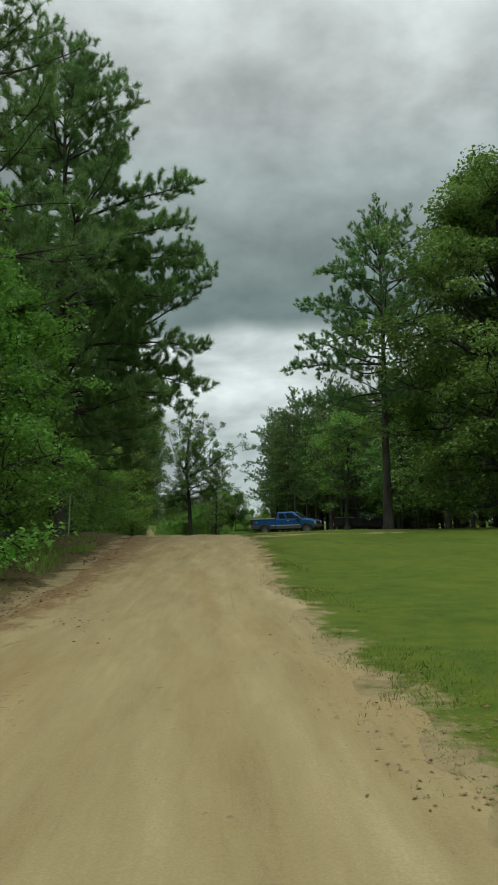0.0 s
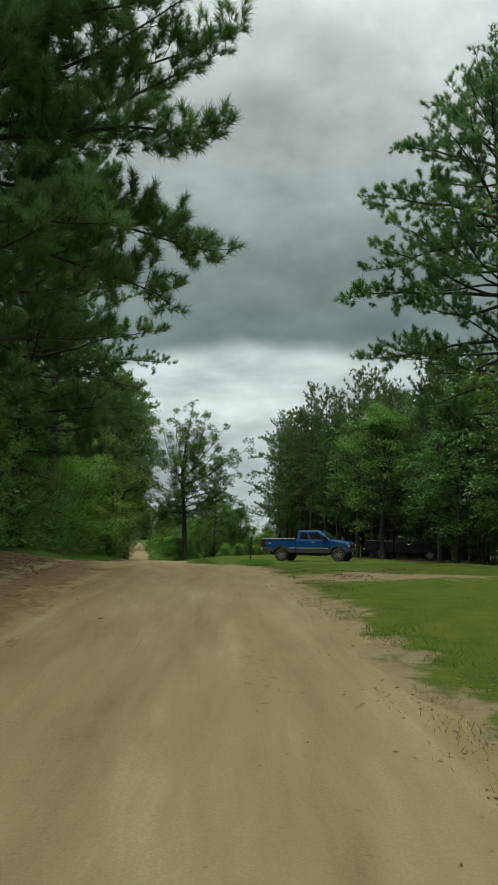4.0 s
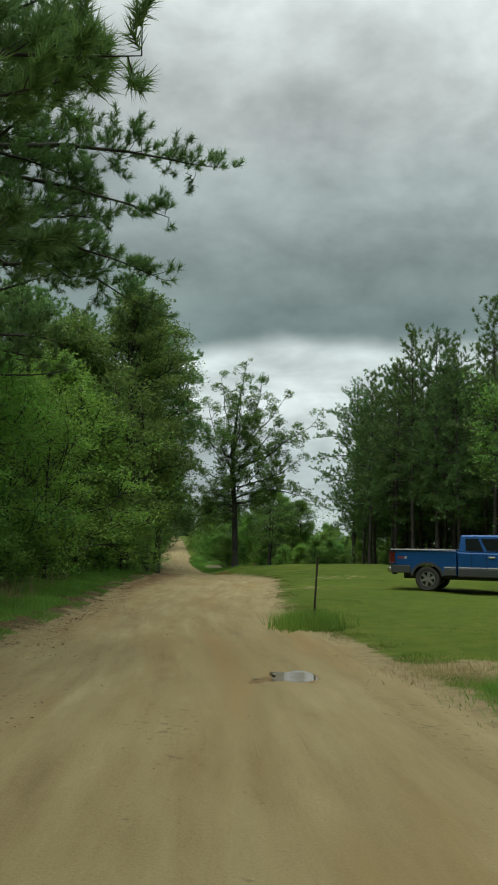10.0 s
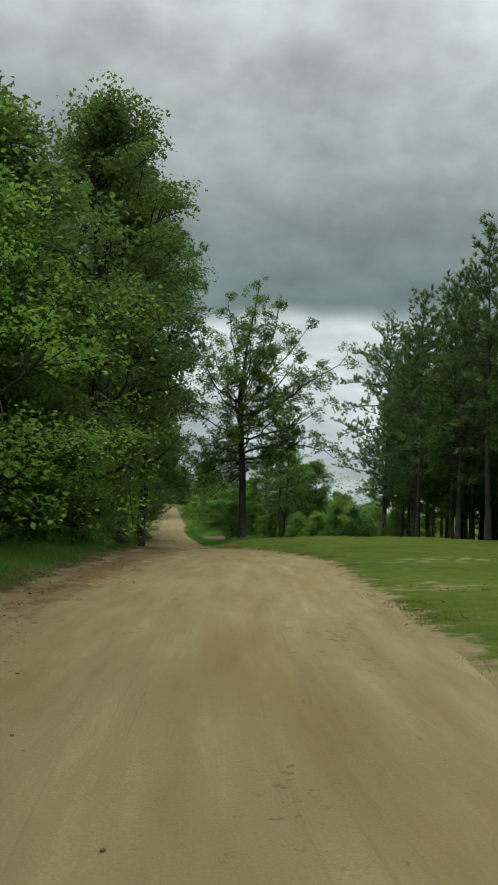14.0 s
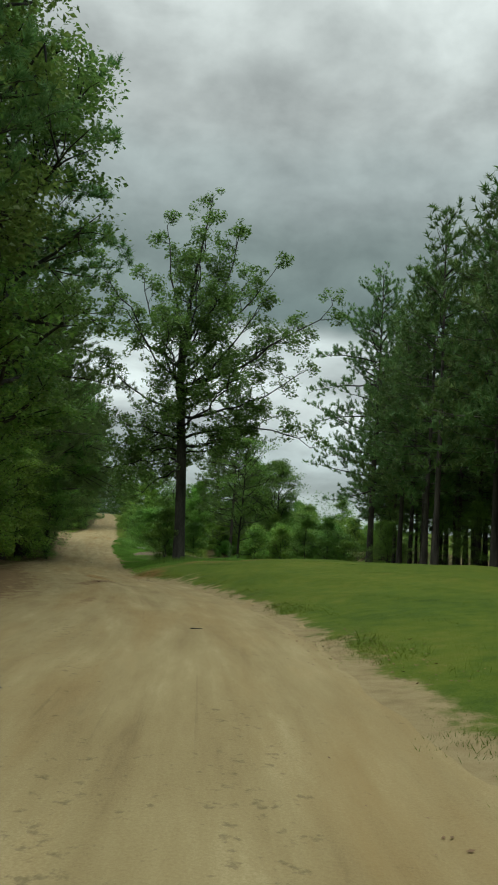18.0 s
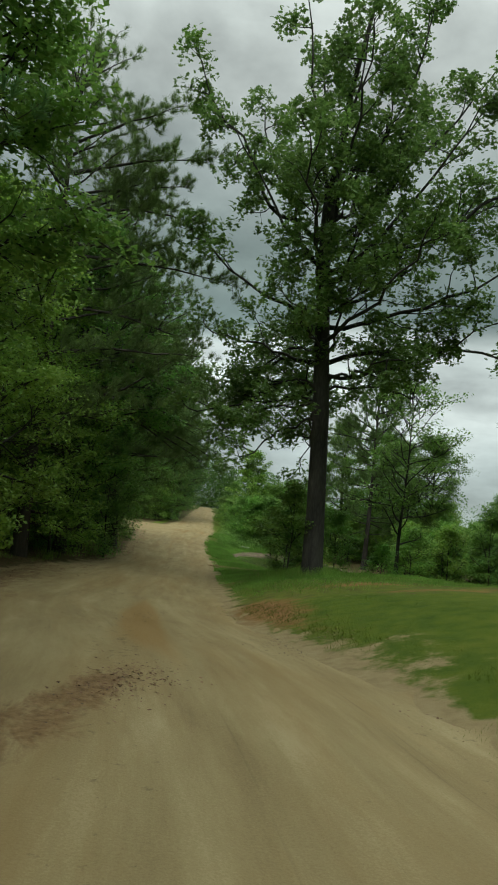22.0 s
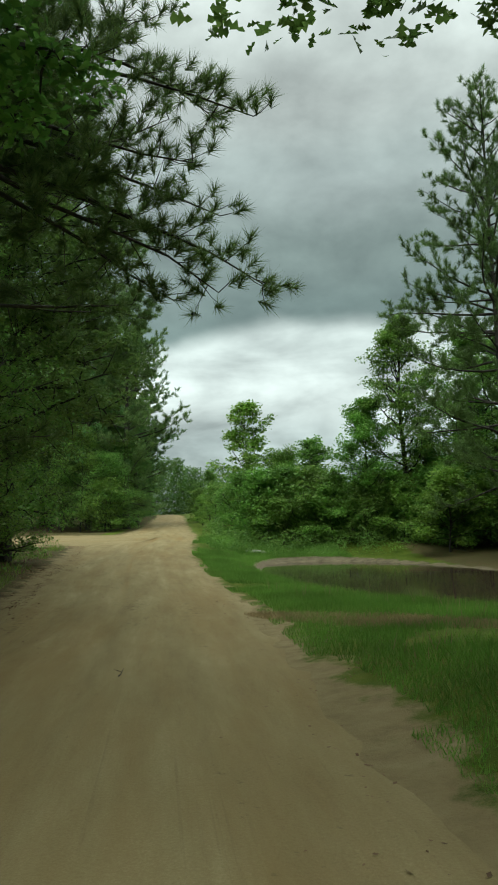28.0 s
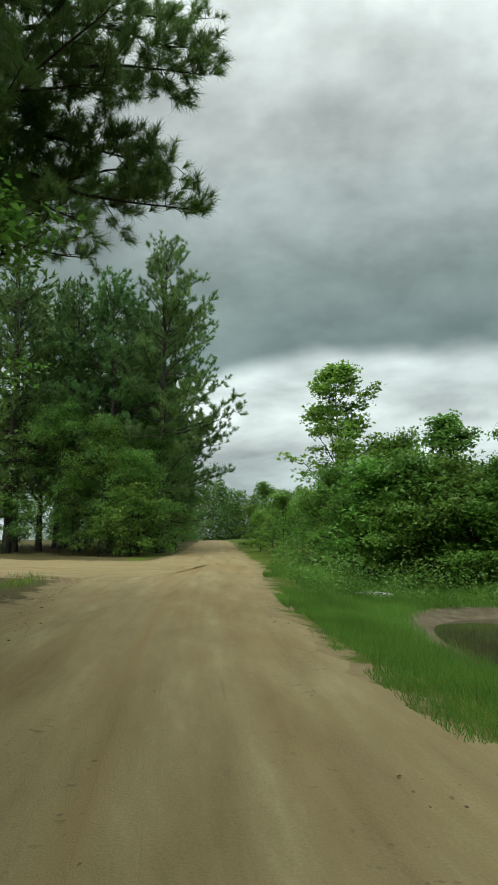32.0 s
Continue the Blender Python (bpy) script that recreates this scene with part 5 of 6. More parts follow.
# beyond the crossing
for y in np.arange(156, 235, 4.2):
    x = float(road_left(y)) - 2.2 - rng.uniform(0, 0.8)
    stand(bushes, int(rng.integers(0, 3)), x + 0.5, y, rng.uniform(0, 360), rng.uniform(0.6, 0.9))
    stand(talls, 3 + int(rng.integers(0, 2)), x - 1.3, y + 1, rng.uniform(0, 360), rng.uniform(0.85, 1.05))
    stand(backs, int(rng.integers(0, 3)), x - 7, y, rng.uniform(0, 360), rng.uniform(0.85, 1.05))
for x in np.arange(-30, -62, -4.4):
    y = 152.5 - (x + 24) * 0.28
    stand(bushes, int(rng.integers(0, 5)), x, y + 0.5, rng.uniform(0, 360), rng.uniform(0.6, 0.85))
    stand(talls, int(rng.integers(1, 5)), x - 1, y + 3.5, rng.uniform(0, 360), rng.uniform(0.8, 1.0))
    stand(backs, int(rng.integers(0, 3)), x, y + 9, rng.uniform(0, 360), 1.0)
# the pine plantation
edge_y = [22, 30, 42, 55, 68, 80, 90, 98, 108, 122]
edge_x = [18, 17.5, 17.5, 17.5, 13.5, 9.0, 5.6, 3.8, 4.2, 6.0]
n = 0
for row in range(6):
    for y in np.arange(24 + (row % 2) * 1.4, 128, 3.0 + 0.35 * row):
        x = float(np.interp(y, edge_y, edge_x)) + row * 3.0 + rng.uniform(-0.6, 0.6)
        if row > 4 and y < 45:
            continue
        stand(rows if row < 2 else backs[:2], n, x, y + rng.uniform(-0.6, 0.6), rng.uniform(0, 360), rng.uniform(0.84, 1.05) * float(np.interp(y, [50, 64, 94, 104], [1.0, 0.93, 0.93, 1.0])))
        n += 1
for y in np.arange(26, 128, 1.9):
    stand(backs, 2, float(np.interp(y, edge_y, edge_x)) + (17.5 if n % 2 else 21) + rng.uniform(-1, 1), y, rng.uniform(0, 360), rng.uniform(0.5, 0.8))
    n += 1
for y in np.arange(30, 126, 1.5):
    stand(backs, 2, float(np.interp(y, edge_y, edge_x)) + 9.5 + rng.uniform(0, 6), y + rng.uniform(-1, 1), rng.uniform(0, 360), rng.uniform(0.32, 0.5))
# low growth under the plantation's edge
for y, o in ((58, 1.2), (64, 0.5), (75, 1.5), (100, 1.6), (106, 1.5), (111, -1)):
    stand(bushes, int(y) % 3, float(np.interp(y, edge_y, edge_x)) + o, y, rng.uniform(0, 360), rng.uniform(0.45, 0.7))
for x, y, sz, kk in ((-6.9, 133.4, 0.6, 0), (-4.4, 131.4, 0.7, 2), (-8.6, 137.2, 0.5, 0), (-5.4, 136.2, 0.7, 4), (-2.6, 127.6, 0.6, 1)):
    stand(bushes, kk, x, y, rng.uniform(0, 360), sz)
stand(shrubs, 2, -9.5, 105.4, 40, 0.62)
# shrubs of the open ground behind the oak and the pond
for i in range(95):
    y = rng.uniform(117, 175)
    x = float(road_right(y)) + 2.6 + rng.uniform(0, 1) ** 1.3 * 26
    if pond_ring(x, y) < 1.9 or (y < 136 and x < -9.5) or (y < 123 and x < -5):
        continue
    stand(shrubs, i, x, y, rng.uniform(0, 360), rng.uniform(0.6, 1.1), rng.uniform(0.85, 1.15))
for x, y, kk, s in ((-15.9, 141.0, 0, 0.85), (-14.6, 140.2, 1, 0.95), (-13.2, 139.4, 0, 0.8), (-11.2, 138.6, 2, 0.7), (-9.6, 137.8, 0, 0.8), (-16.8, 144.6, 1, 0.85), (-18.4, 150, 0, 0.75), (-20.2, 157, 1, 0.7), (-21.6, 164, 0, 0.7), (-19.2, 153.4, 1, 0.6), (-7.2, 137, 2, 1.0), (-5, 134.5, 0, 1.1), (-3.4, 132.5, 2, 1.1), (-4.6, 137.5, 2, 1.3), (-2.0, 129.8, 0, 1.2)):
    stand(shrubs, kk, x, y, rng.uniform(0, 360), s)
for x, y in ((-4.5, 118.8), (-2.5, 120.5), (-0.8, 118.5), (0.8, 119.5), (-6.4, 109.6), (-9.7, 106.4), (-8.1, 106.9), (-10.2, 109.4), (-4.4, 122.3)):
    stand(shrubs, int(abs(x) * 3) % 3, x, y, rng.uniform(0, 360), rng.uniform(0.4, 0.65) if y < 110 else rng.uniform(0.8, 1.0))


def far_woods():
    """The wooded skyline all round, as one mass of foliage."""
    r = np.random.default_rng(5)
    pts = []
    for a, b, gap, m in ((-330, -82, 6.0, 90), (-82, -18, 2.2, 850), (-18, 330, 5.0, 110)):
        for x in np.arange(a, b, gap):
            for row in range(3):
                yy = 288 + row * 7 + 12 * np.sin(x * 0.03) + r.uniform(-3, 3) - (0 if -60 < x < 60 else (abs(x) - 60) * 0.5)
                h = 9.5 + 3 * r.uniform() + 2.5 * np.sin(x * 0.11 + row)
                c = np.array([x + r.uniform(-2, 2), yy, height(x, yy)])
                u = r.uniform(0, 1, m)
                ang = r.uniform(0, 2 * np.pi, m)
                rad = 2.6 * np.sqrt(r.uniform(0, 1, m)) * (0.35 + 0.65 * np.sin(np.pi * (0.15 + 0.8 * u)))
                pts.append(np.stack([c[0] + rad * np.cos(ang), c[1] + rad * np.sin(ang), c[2] + 0.2 + u * h], 1))
    me = leaves("far_woods", np.concatenate(pts), 0.55, DULL_LEAF, r, simple=True)
    return tagged(new("far_woods", me), "distant wooded skyline behind the open ground", "woods", kind="stuff")


far_woods()


def undergrowth():
    """Knee-high leafy weeds and seedlings below the shrubs."""
    r = np.random.default_rng(31)
    pts = []
    for i in range(520):
        y = r.uniform(133.5, 146)
        x = float(road_right(y)) + 0.9 + r.uniform(0, 1) * 19
        if pond_depth(x, y) > 0.15:
            continue
        h, m = r.uniform(0.3, 1.1), 90
        u = r.uniform(0, 1, m)
        a = r.uniform(0, 2 * np.pi, m)
        rad = 0.45 * np.sqrt(r.uniform(0, 1, m))
        pts.append(np.stack([x + rad * np.cos(a), y + rad * np.sin(a), height(x, y) + 0.03 + u * h], 1))
    me = leaves("undergrowth", np.concatenate(pts), 0.075, SHRUB_LEAF, r)
    return tagged(new("undergrowth", me), "leafy weeds and seedlings below the shrubs", "undergrowth", kind="stuff")


undergrowth()


# ---- vehicles ----
BLUE = plain("blue_metallic_paint", (0.010, 0.080, 0.27), 0.38, 0.25, 0.35, 0.06)
GREY_TRIM = plain("grey_lower_paint", (0.050, 0.052, 0.052), 0.6, 0.0, 0.1, 0.15)
BLACK_PAINT = plain("black_paint", (0.006, 0.007, 0.008), 0.7, 0.0, 0.0, 0.1)
CHROME = plain("chrome", (0.62, 0.62, 0.62), 0.22, 1.0)
ALLOY = plain("alloy", (0.42, 0.42, 0.42), 0.38, 0.9)
RUBBER = plain("dusty_tyre_rubber", (0.040, 0.037, 0.033), 0.85, bump=0.4)
DARK = plain("dark_plastic", (0.014, 0.014, 0.015), 0.55)
LAMP_CLEAR = plain("headlamp_lens", (0.55, 0.56, 0.56), 0.12)
LAMP_RED = plain("tail_lamp_lens", (0.10, 0.018, 0.014), 0.2)
LAMP_AMBER = plain("amber_lens", (0.45, 0.16, 0.02), 0.2)
STICKER = plain("pale_sticker", (0.45, 0.42, 0.42), 0.5)
STICKER_RED = plain("red_sticker", (0.25, 0.05, 0.05), 0.5)


def glass_material():
    m, nt, b, link = material("tinted_glass")
    b.inputs["Base Color"].default_value = (0.02, 0.025, 0.026, 1)
    b.inputs["Roughness"].default_value = 0.04
    b.inputs["Transmission Weight"].default_value = 0.35
    b.inputs["IOR"].default_value = 1.5
    return m


GLASS = glass_material()


def part(name, bm, mat, parent, label=""):
    me = bpy.data.meshes.new(name)
    bmesh.ops.recalc_face_normals(bm, faces=bm.faces)
    bm.to_mesh(me)
    bm.free()
    me.materials.append(mat)
    return child(name, me, parent, label)


def prism(profile, y0, y1, bevel=0.0, segs=2):
    """A side outline (x, z) given thickness from y0 to y1, with rounded rims."""
    bm = bmesh.new()
    f = bm.faces.new([bm.verts.new((x, y0, z)) for x, z in profile])
    ex = bmesh.ops.extrude_face_region(bm, geom=[f])
    bmesh.ops.translate(bm, vec=(0, y1 - y0, 0), verts=[v for v in ex["geom"] if isinstance(v, bmesh.types.BMVert)])
    if bevel:
        bmesh.ops.recalc_face_normals(bm, faces=bm.faces)
        rim = [e for e in bm.edges if abs(e.verts[0].co.y - e.verts[1].co.y) < 1e-5]
        bmesh.ops.bevel(bm, geom=rim, offset=bevel, segments=segs, affect="EDGES", profile=0.5)
    return bm


def block(x0, x1, y0, y1, z0, z1, bevel=0.01, segs=2):
    bm = bmesh.new()
    bmesh.ops.create_cube(bm, size=1.0)
    for v in bm.verts:
        v.co = Vector((x0 + (v.co.x + 0.5) * (x1 - x0), y0 + (v.co.y + 0.5) * (y1 - y0), z0 + (v.co.z + 0.5) * (z1 - z0)))
    if bevel:
        bmesh.ops.bevel(bm, geom=bm.edges[:], offset=bevel, segments=segs, affect="EDGES", profile=0.5)
    return bm


def arc(cx, cz, r, a0, a1, n):
    return [(cx + r * math.cos(radians(a)), cz + r * math.sin(radians(a))) for a in np.linspace(a0, a1, n)]


def lathe(profile, n=28):
    """A ring turned about the y axis from (radius, y) pairs, closed."""
    bm = bmesh.new()
    rows_ = []
    for r, y in profile:
        rows_.append([bm.verts.new((r * math.cos(2 * math.pi * i / n), y, r * math.sin(2 * math.pi * i / n))) for i in range(n)])
    m = len(rows_)
    for a in range(m):
        b = (a + 1) % m
        for i in range(n):
            j = (i + 1) % n
            bm.faces.new((rows_[a][i], rows_[a][j], rows_[b][j], rows_[b][i]))
    return bm


def hull_quad(corners, u0, u1, v0, v1, lift, thick):
    """A thin pane on a four-cornered face (corners: low back, low front, high front, high back)."""
    c = [Vector(p) for p in corners]
    nrm = (c[1] - c[0]).cross(c[3] - c[0]).normalized()

    def at(u, v):
        return (c[0] * (1 - u) + c[1] * u) * (1 - v) + (c[3] * (1 - u) + c[2] * u) * v
    bm = bmesh.new()
    lo = [at(u, v) + nrm * lift for u, v in ((u0, v0), (u1, v0), (u1, v1), (u0, v1))]
    a = [bm.verts.new(p) for p in lo]
    b = [bm.verts.new(p + nrm * thick) for p in lo]
    bm.faces.new(a[::-1]); bm.faces.new(b)
    for i in range(4):
        j = (i + 1) % 4
        bm.faces.new((a[i], a[j], b[j], b[i]))
    return bm


def pickup(paint, lower, label, stripe=True):
    t = thing("pickup_truck", label, "truck")
    W = 0.97
    rx, fx, wz, ar = 1.39, 5.09, 0.41, 0.52
    bed = part("bed", prism([(0.16, 0.66), (0.13, 1.05), (0.15, 1.375), (2.36, 1.355), (2.36, 0.56), (rx + 0.56, 0.56)] + arc(rx, wz, ar, 18, 162, 14) + [(rx - 0.58, 0.60)], -W, W, 0.035), paint, t)
    for s in (-1, 1):
        part("bed_rail", block(0.16, 2.35, s * W - 0.05, s * W + 0.05, 1.372, 1.41, 0.015), STICKER if s < 0 else DARK, bed, "pale worn rail cap")
    part("tailgate", block(0.10, 0.16, -0.80, 0.80, 0.80, 1.37, 0.02), paint, t)
    cab = part("cab", prism([(2.40, 0.55), (2.40, 1.33), (4.58, 1.29), (4.58, 0.55)], -W, W, 0.04), paint, t)
    part("front_fender", prism([(4.60, 1.29), (5.05, 1.235), (5.50, 1.14), (5.70, 1.06), (5.74, 0.64)] + arc(fx, wz, ar, 20, 160, 14), -W, W, 0.03), paint, t)
    part("hood", prism([(4.50, 1.30), (4.60, 1.335), (5.10, 1.285), (5.55, 1.185), (5.66, 1.10), (5.62, 1.00), (4.50, 1.12)], -0.78, 0.78, 0.02), paint, t)
    # greenhouse
    lo, hi, zb, zt = 0.93, 0.80, 1.30, 1.90
    B = [(2.42, zb), (4.62, zb)]
    T = [(2.50, zt), (3.86, zt)]
    bm = bmesh.new()
    low = [bm.verts.new((x, s * lo, z)) for s in (-1, 1) for x, z in B]
    top = [bm.verts.new((x, s * hi, z)) for s in (-1, 1) for x, z in T]
    for q in ((low[0], low[1], top[1], top[0]), (low[2], low[3], top[3], top[2]), (top[0], top[1], top[3], top[2]), (low[0], low[2], top[2], top[0]), (low[1], low[3], top[3], top[1]), (low[0], low[1], low[3], low[2])):
        bm.faces.new(q)
    bmesh.ops.recalc_face_normals(bm, faces=bm.faces)
    bmesh.ops.bevel(bm, geom=bm.edges[:], offset=0.05, segments=3, affect="EDGES", profile=0.5)
    roof = part("roof", bm, paint, t)
    for s in (-1, 1):
        c = [(B[0][0], s * lo, zb), (B[1][0], s * lo, zb), (T[1][0], s * hi, zt), (T[0][0], s * hi, zt)]
        if s > 0:
            c = [c[1], c[0], c[3], c[2]]
        f = (lambda a, b: (a, b)) if s < 0 else (lambda a, b: (1 - b, 1 - a))
        part("rear_side_window", hull_quad(c, *f(0.115, 0.385), 0.12, 0.80, 0.002, 0.012), GLASS, roof, "dark tinted rear side window")
        bm2 = hull_quad(c, *f(0.44, 0.86), 0.12, 0.80, 0.002, 0.012)
        part("front_side_window", bm2, GLASS, roof, "dark tinted front side window")
        part("door_pillar", hull_quad(c, *f(0.395, 0.43), 0.05, 0.9, 0.003, 0.006), paint, roof)
        y = s * W
        for xx in (2.86, 3.34, 4.56):
            part("door_seam", block(xx - 0.006, xx + 0.006, y - 0.004, y + 0.004, 0.60, 1.29, 0), DARK, cab)
        part("door_handle", block(3.40, 3.62, y - 0.025, y + 0.03, 1.13, 1.20, 0.015), CHROME, cab, "chrome door handle")
        if stripe:
            for x0, x1 in ((1.95, 2.35), (2.42, 3.33), (3.36, 4.50)):
                part("side_moulding", block(x0, x1, y - 0.012, y + 0.022, 0.795, 0.835, 0.006), STICKER, cab, "pale side moulding")
        part("rocker_panel", block(2.42, 4.57, y - 0.03, y + 0.008, 0.52, 0.775, 0.02), lower, cab)
        part("bed_lower_panel", block(rx + 0.55, 2.35, y - 0.03, y + 0.008, 0.54, 0.775, 0.02), lower, bed)
        part("bed_corner_panel", block(0.15, rx - 0.56, y - 0.03, y + 0.008, 0.60, 0.86, 0.02), lower, bed)
        for cx in (rx, fx):
            ring = arc(cx, wz, 0.585, 12, 168, 15) + arc(cx, wz, 0.50, 168, 12, 15)
            part("wheel_flare", prism(ring, y - 0.03 * s, y + 0.035 * s, 0.0), lower, t)
        part("mirror", block(4.26, 4.40, s * 0.97, s * 1.17, 1.30, 1.50, 0.04), DARK, t, "black door mirror")
        part("headlamp", block(5.66, 5.765, s * 0.60, s * 0.92, 0.90, 1.08, 0.03), LAMP_CLEAR, t)
        part("indicator", block(5.64, 5.755, s * 0.62, s * 0.93, 0.83, 0.89, 0.015), LAMP_AMBER, t)
        part("tail_lamp", block(0.095, 0.30, s * 0.83, s * 0.985, 0.93, 1.33, 0.03), LAMP_RED, t)
        if stripe:
            for xx in (0.40, 0.50, 0.62):
                part("decal_bar", block(xx, xx + 0.085, y - 0.004, y + 0.004, 1.08, 1.16, 0), STICKER_RED if xx < 0.6 else STICKER, bed, "small sticker bar")
    part("windscreen", hull_quad([(4.62, -lo, zb), (4.62, lo, zb), (3.86, hi, zt), (3.86, -hi, zt)], 0.06, 0.94, 0.1, 0.88, 0.002, 0.012), GLASS, roof)
    part("rear_window", hull_quad([(2.42, lo, zb), (2.42, -lo, zb), (2.50, -hi, zt), (2.50, hi, zt)], 0.1, 0.9, 0.15, 0.85, 0.002, 0.012), GLASS, roof)
    part("rear_bumper", block(0.0, 0.16, -0.92, 0.92, 0.60, 0.78, 0.04), CHROME, t, "dull chrome rear bumper")
    part("tow_hitch", block(-0.06, 0.10, -0.06, 0.06, 0.50, 0.58, 0.01), DARK, t)
    part("front_bumper", block(5.62, 5.85, -0.95, 0.95, 0.58, 0.80, 0.05), lower if stripe else DARK, t)
    grille = part("grille", block(5.68, 5.765, -0.58, 0.58, 0.82, 1.08, 0.02), DARK, t)
    for z in (0.88, 0.95, 1.02):
        part("grille_bar", block(5.755, 5.775, -0.56, 0.56, z - 0.012, z + 0.012, 0.004), CHROME, grille)
    part("underbody", block(0.5, 5.4, -0.62, 0.62, 0.40, 0.60, 0.03), DARK, t)
    part("front_axle", block(fx - 0.06, fx + 0.06, -0.85, 0.85, wz - 0.06, wz + 0.06, 0.03), DARK, t)
    part("rear_axle", block(rx - 0.06, rx + 0.06, -0.85, 0.85, wz - 0.06, wz + 0.06, 0.03), DARK, t)
    for cx in (rx, fx):
        for s in (-1, 1):
            yc = s * 0.84
            tyre_prof = [(0.26, -0.13), (0.36, -0.145), (0.395, -0.13), (0.412, -0.10), (0.412, 0.10), (0.395, 0.13), (0.36, 0.145), (0.26, 0.13)]
            bm = lathe(tyre_prof)
            bmesh.ops.translate(bm, vec=(cx, yc, wz), verts=bm.verts)
            tyre = part("wheel", bm, RUBBER, t, "large dusty off-road tyre")
            bm = lathe([(0.265, -0.10), (0.265, 0.10 * 1), (0.235, 0.11), (0.235, -0.11)])
            bmesh.ops.translate(bm, vec=(cx, yc, wz), verts=bm.verts)
            part("rim", bm, ALLOY, tyre)
            bm = lathe([(0.24, -0.02), (0.24, 0.02), (0.02, 0.02), (0.02, -0.02)])
            bmesh.ops.translate(bm, vec=(cx, yc, wz), verts=bm.verts)
            part("brake_disc", bm, DARK, tyre)
            for kk in range(6):
                a = kk * math.pi / 3 + 0.3
                bm = block(0.04, 0.25, -0.02, 0.02, -0.045, 0.045, 0.012)
                bmesh.ops.rotate(bm, verts=bm.verts, cent=(0, 0, 0), matrix=Matrix.Rotation(-a, 3, "Y"))
                bmesh.ops.translate(bm, vec=(cx, yc + s * 0.085, wz), verts=bm.verts)
                part("spoke", bm, ALLOY, tyre)
            bm = lathe([(0.065, -0.03), (0.065, 0.03), (0.01, 0.03), (0.01, -0.03)], 14)
            bmesh.ops.translate(bm, vec=(cx, yc + s * 0.09, wz), verts=bm.verts)
            part("hub_cap", bm, ALLOY, tyre)
    return t


def park(t, x, y, turn, size=1.0):
    """Stands a vehicle on the land, with the tilt of the ground beneath its four wheels."""
    rot = Matrix.Rotation(radians(turn), 3, "Z")
    pts = {}
    for lx in (1.39, 5.09):
        for ly in (-0.84, 0.84):
            p = rot @ Vector(((lx - 2.9) * size, ly * size, 0))
            pts[lx, ly] = Vector((x + p.x, y + p.y, height(x + p.x, y + p.y)))
    fwd = (pts[5.09, -0.84] + pts[5.09, 0.84] - pts[1.39, -0.84] - pts[1.39, 0.84]).normalized()
    left = (pts[1.39, 0.84] + pts[5.09, 0.84] - pts[1.39, -0.84] - pts[5.09, -0.84]).normalized()
    up = fwd.cross(left).normalized()
    left = up.cross(fwd)
    mid = sum(pts.values(), Vector()) / 4
    m = Matrix((fwd, left, up)).transposed().to_4x4()
    t.matrix_basis = Matrix.Translation(mid) @ m @ Matrix.Scale(size, 4) @ Matrix.Translation((-2.9 - 0.34, 0, 0))


park(pickup(BLUE, GREY_TRIM, "blue lifted pickup truck with grey lower trim parked on grass"), 3.15, 61.2, TRUCK_TURN, 0.985)
park(pickup(BLACK_PAINT, BLACK_PAINT, "black pickup truck parked in deep shade under pines", False), 11.3, 73.0, -14)


# ---- grass, weeds, litter ----
def blades(name, X, Y, h, w, mat, label, rng, lean=0.45, category="grass", zoff=0.0):
    """Upright narrow leaves of grass at the given places, as one mass."""
    n = len(X)
    Z = land(X, Y) + zoff
    h = h * rng.uniform(0.5, 1.25, n)
    az = rng.uniform(0, 2 * np.pi, n)
    ln = rng.uniform(0.05, lean, n) * h
    base = np.stack([X, Y, Z - 0.01], 1)
    side = np.stack([-np.sin(az + 1.2), np.cos(az + 1.2), np.zeros(n)], 1) * (w * rng.uniform(0.6, 1.3, n) * 0.5)[:, None]
    tip = base + np.stack([np.cos(az) * ln, np.sin(az) * ln, h], 1)
    v = np.stack([base - side, base + side, tip], 1).reshape(-1, 3)
    me = mesh_from(name, v, np.arange(3 * n).reshape(-1, 3), mat)
    return tagged(new(name, me), label, category, kind="stuff")


def patchy(X, Y, scale, seed, cut):
    """True where a slow noise lies above cut."""
    a = np.sin(X * scale + seed) * np.sin(Y * scale * 0.83 + 1.3 * seed) + 0.6 * np.sin(X * scale * 2.3 + 2 * seed + Y * scale) + 0.4 * np.sin(Y * scale * 3.1 - X * scale * 1.7 + seed)
    return a > cut


gr = np.random.default_rng(17)
# mown lawn next to the road
n = 330000
Y = gr.uniform(3, 96, n)
D = gr.uniform(0, 1, n) ** 1.6 * 5.5
X = road_right(Y) + 0.05 + D
bare = 0.9 * blob(X, Y, 1.6, 29.5, 3.2, 2.0) + 0.75 * blob(X, Y, -1.5, 70.5, 3.4, 2.0) + 0.8 * blob(X, Y, -2.6, 63.5, 1.6, 1.8) + 0.7 * blob(X, Y, 0.6, 40, 1.8, 3.0)
keep = (gr.uniform(0, 1, n) > bare * 1.4) & ((D > 0.55) | patchy(X, Y, 1.9, 2.0, 0.1))
blades("lawn_grass", X[keep], Y[keep], 0.020, 0.007, GRASS_BLADE, "short mown green lawn grass", gr, 1.4)
# coarse fringe where the lawn meets the sand
n = 60000
Y = gr.uniform(2, 98, n)
X = road_right(Y) + gr.normal(0.35, 0.3, n)
keep = patchy(X, Y, 1.4, 5.0, 0.25) & (X > road_right(Y) - 0.25)
blades("grass_fringe", X[keep], Y[keep], 0.045, 0.008, GRASS_BLADE, "ragged grass fringe along the sand", gr, 0.9)
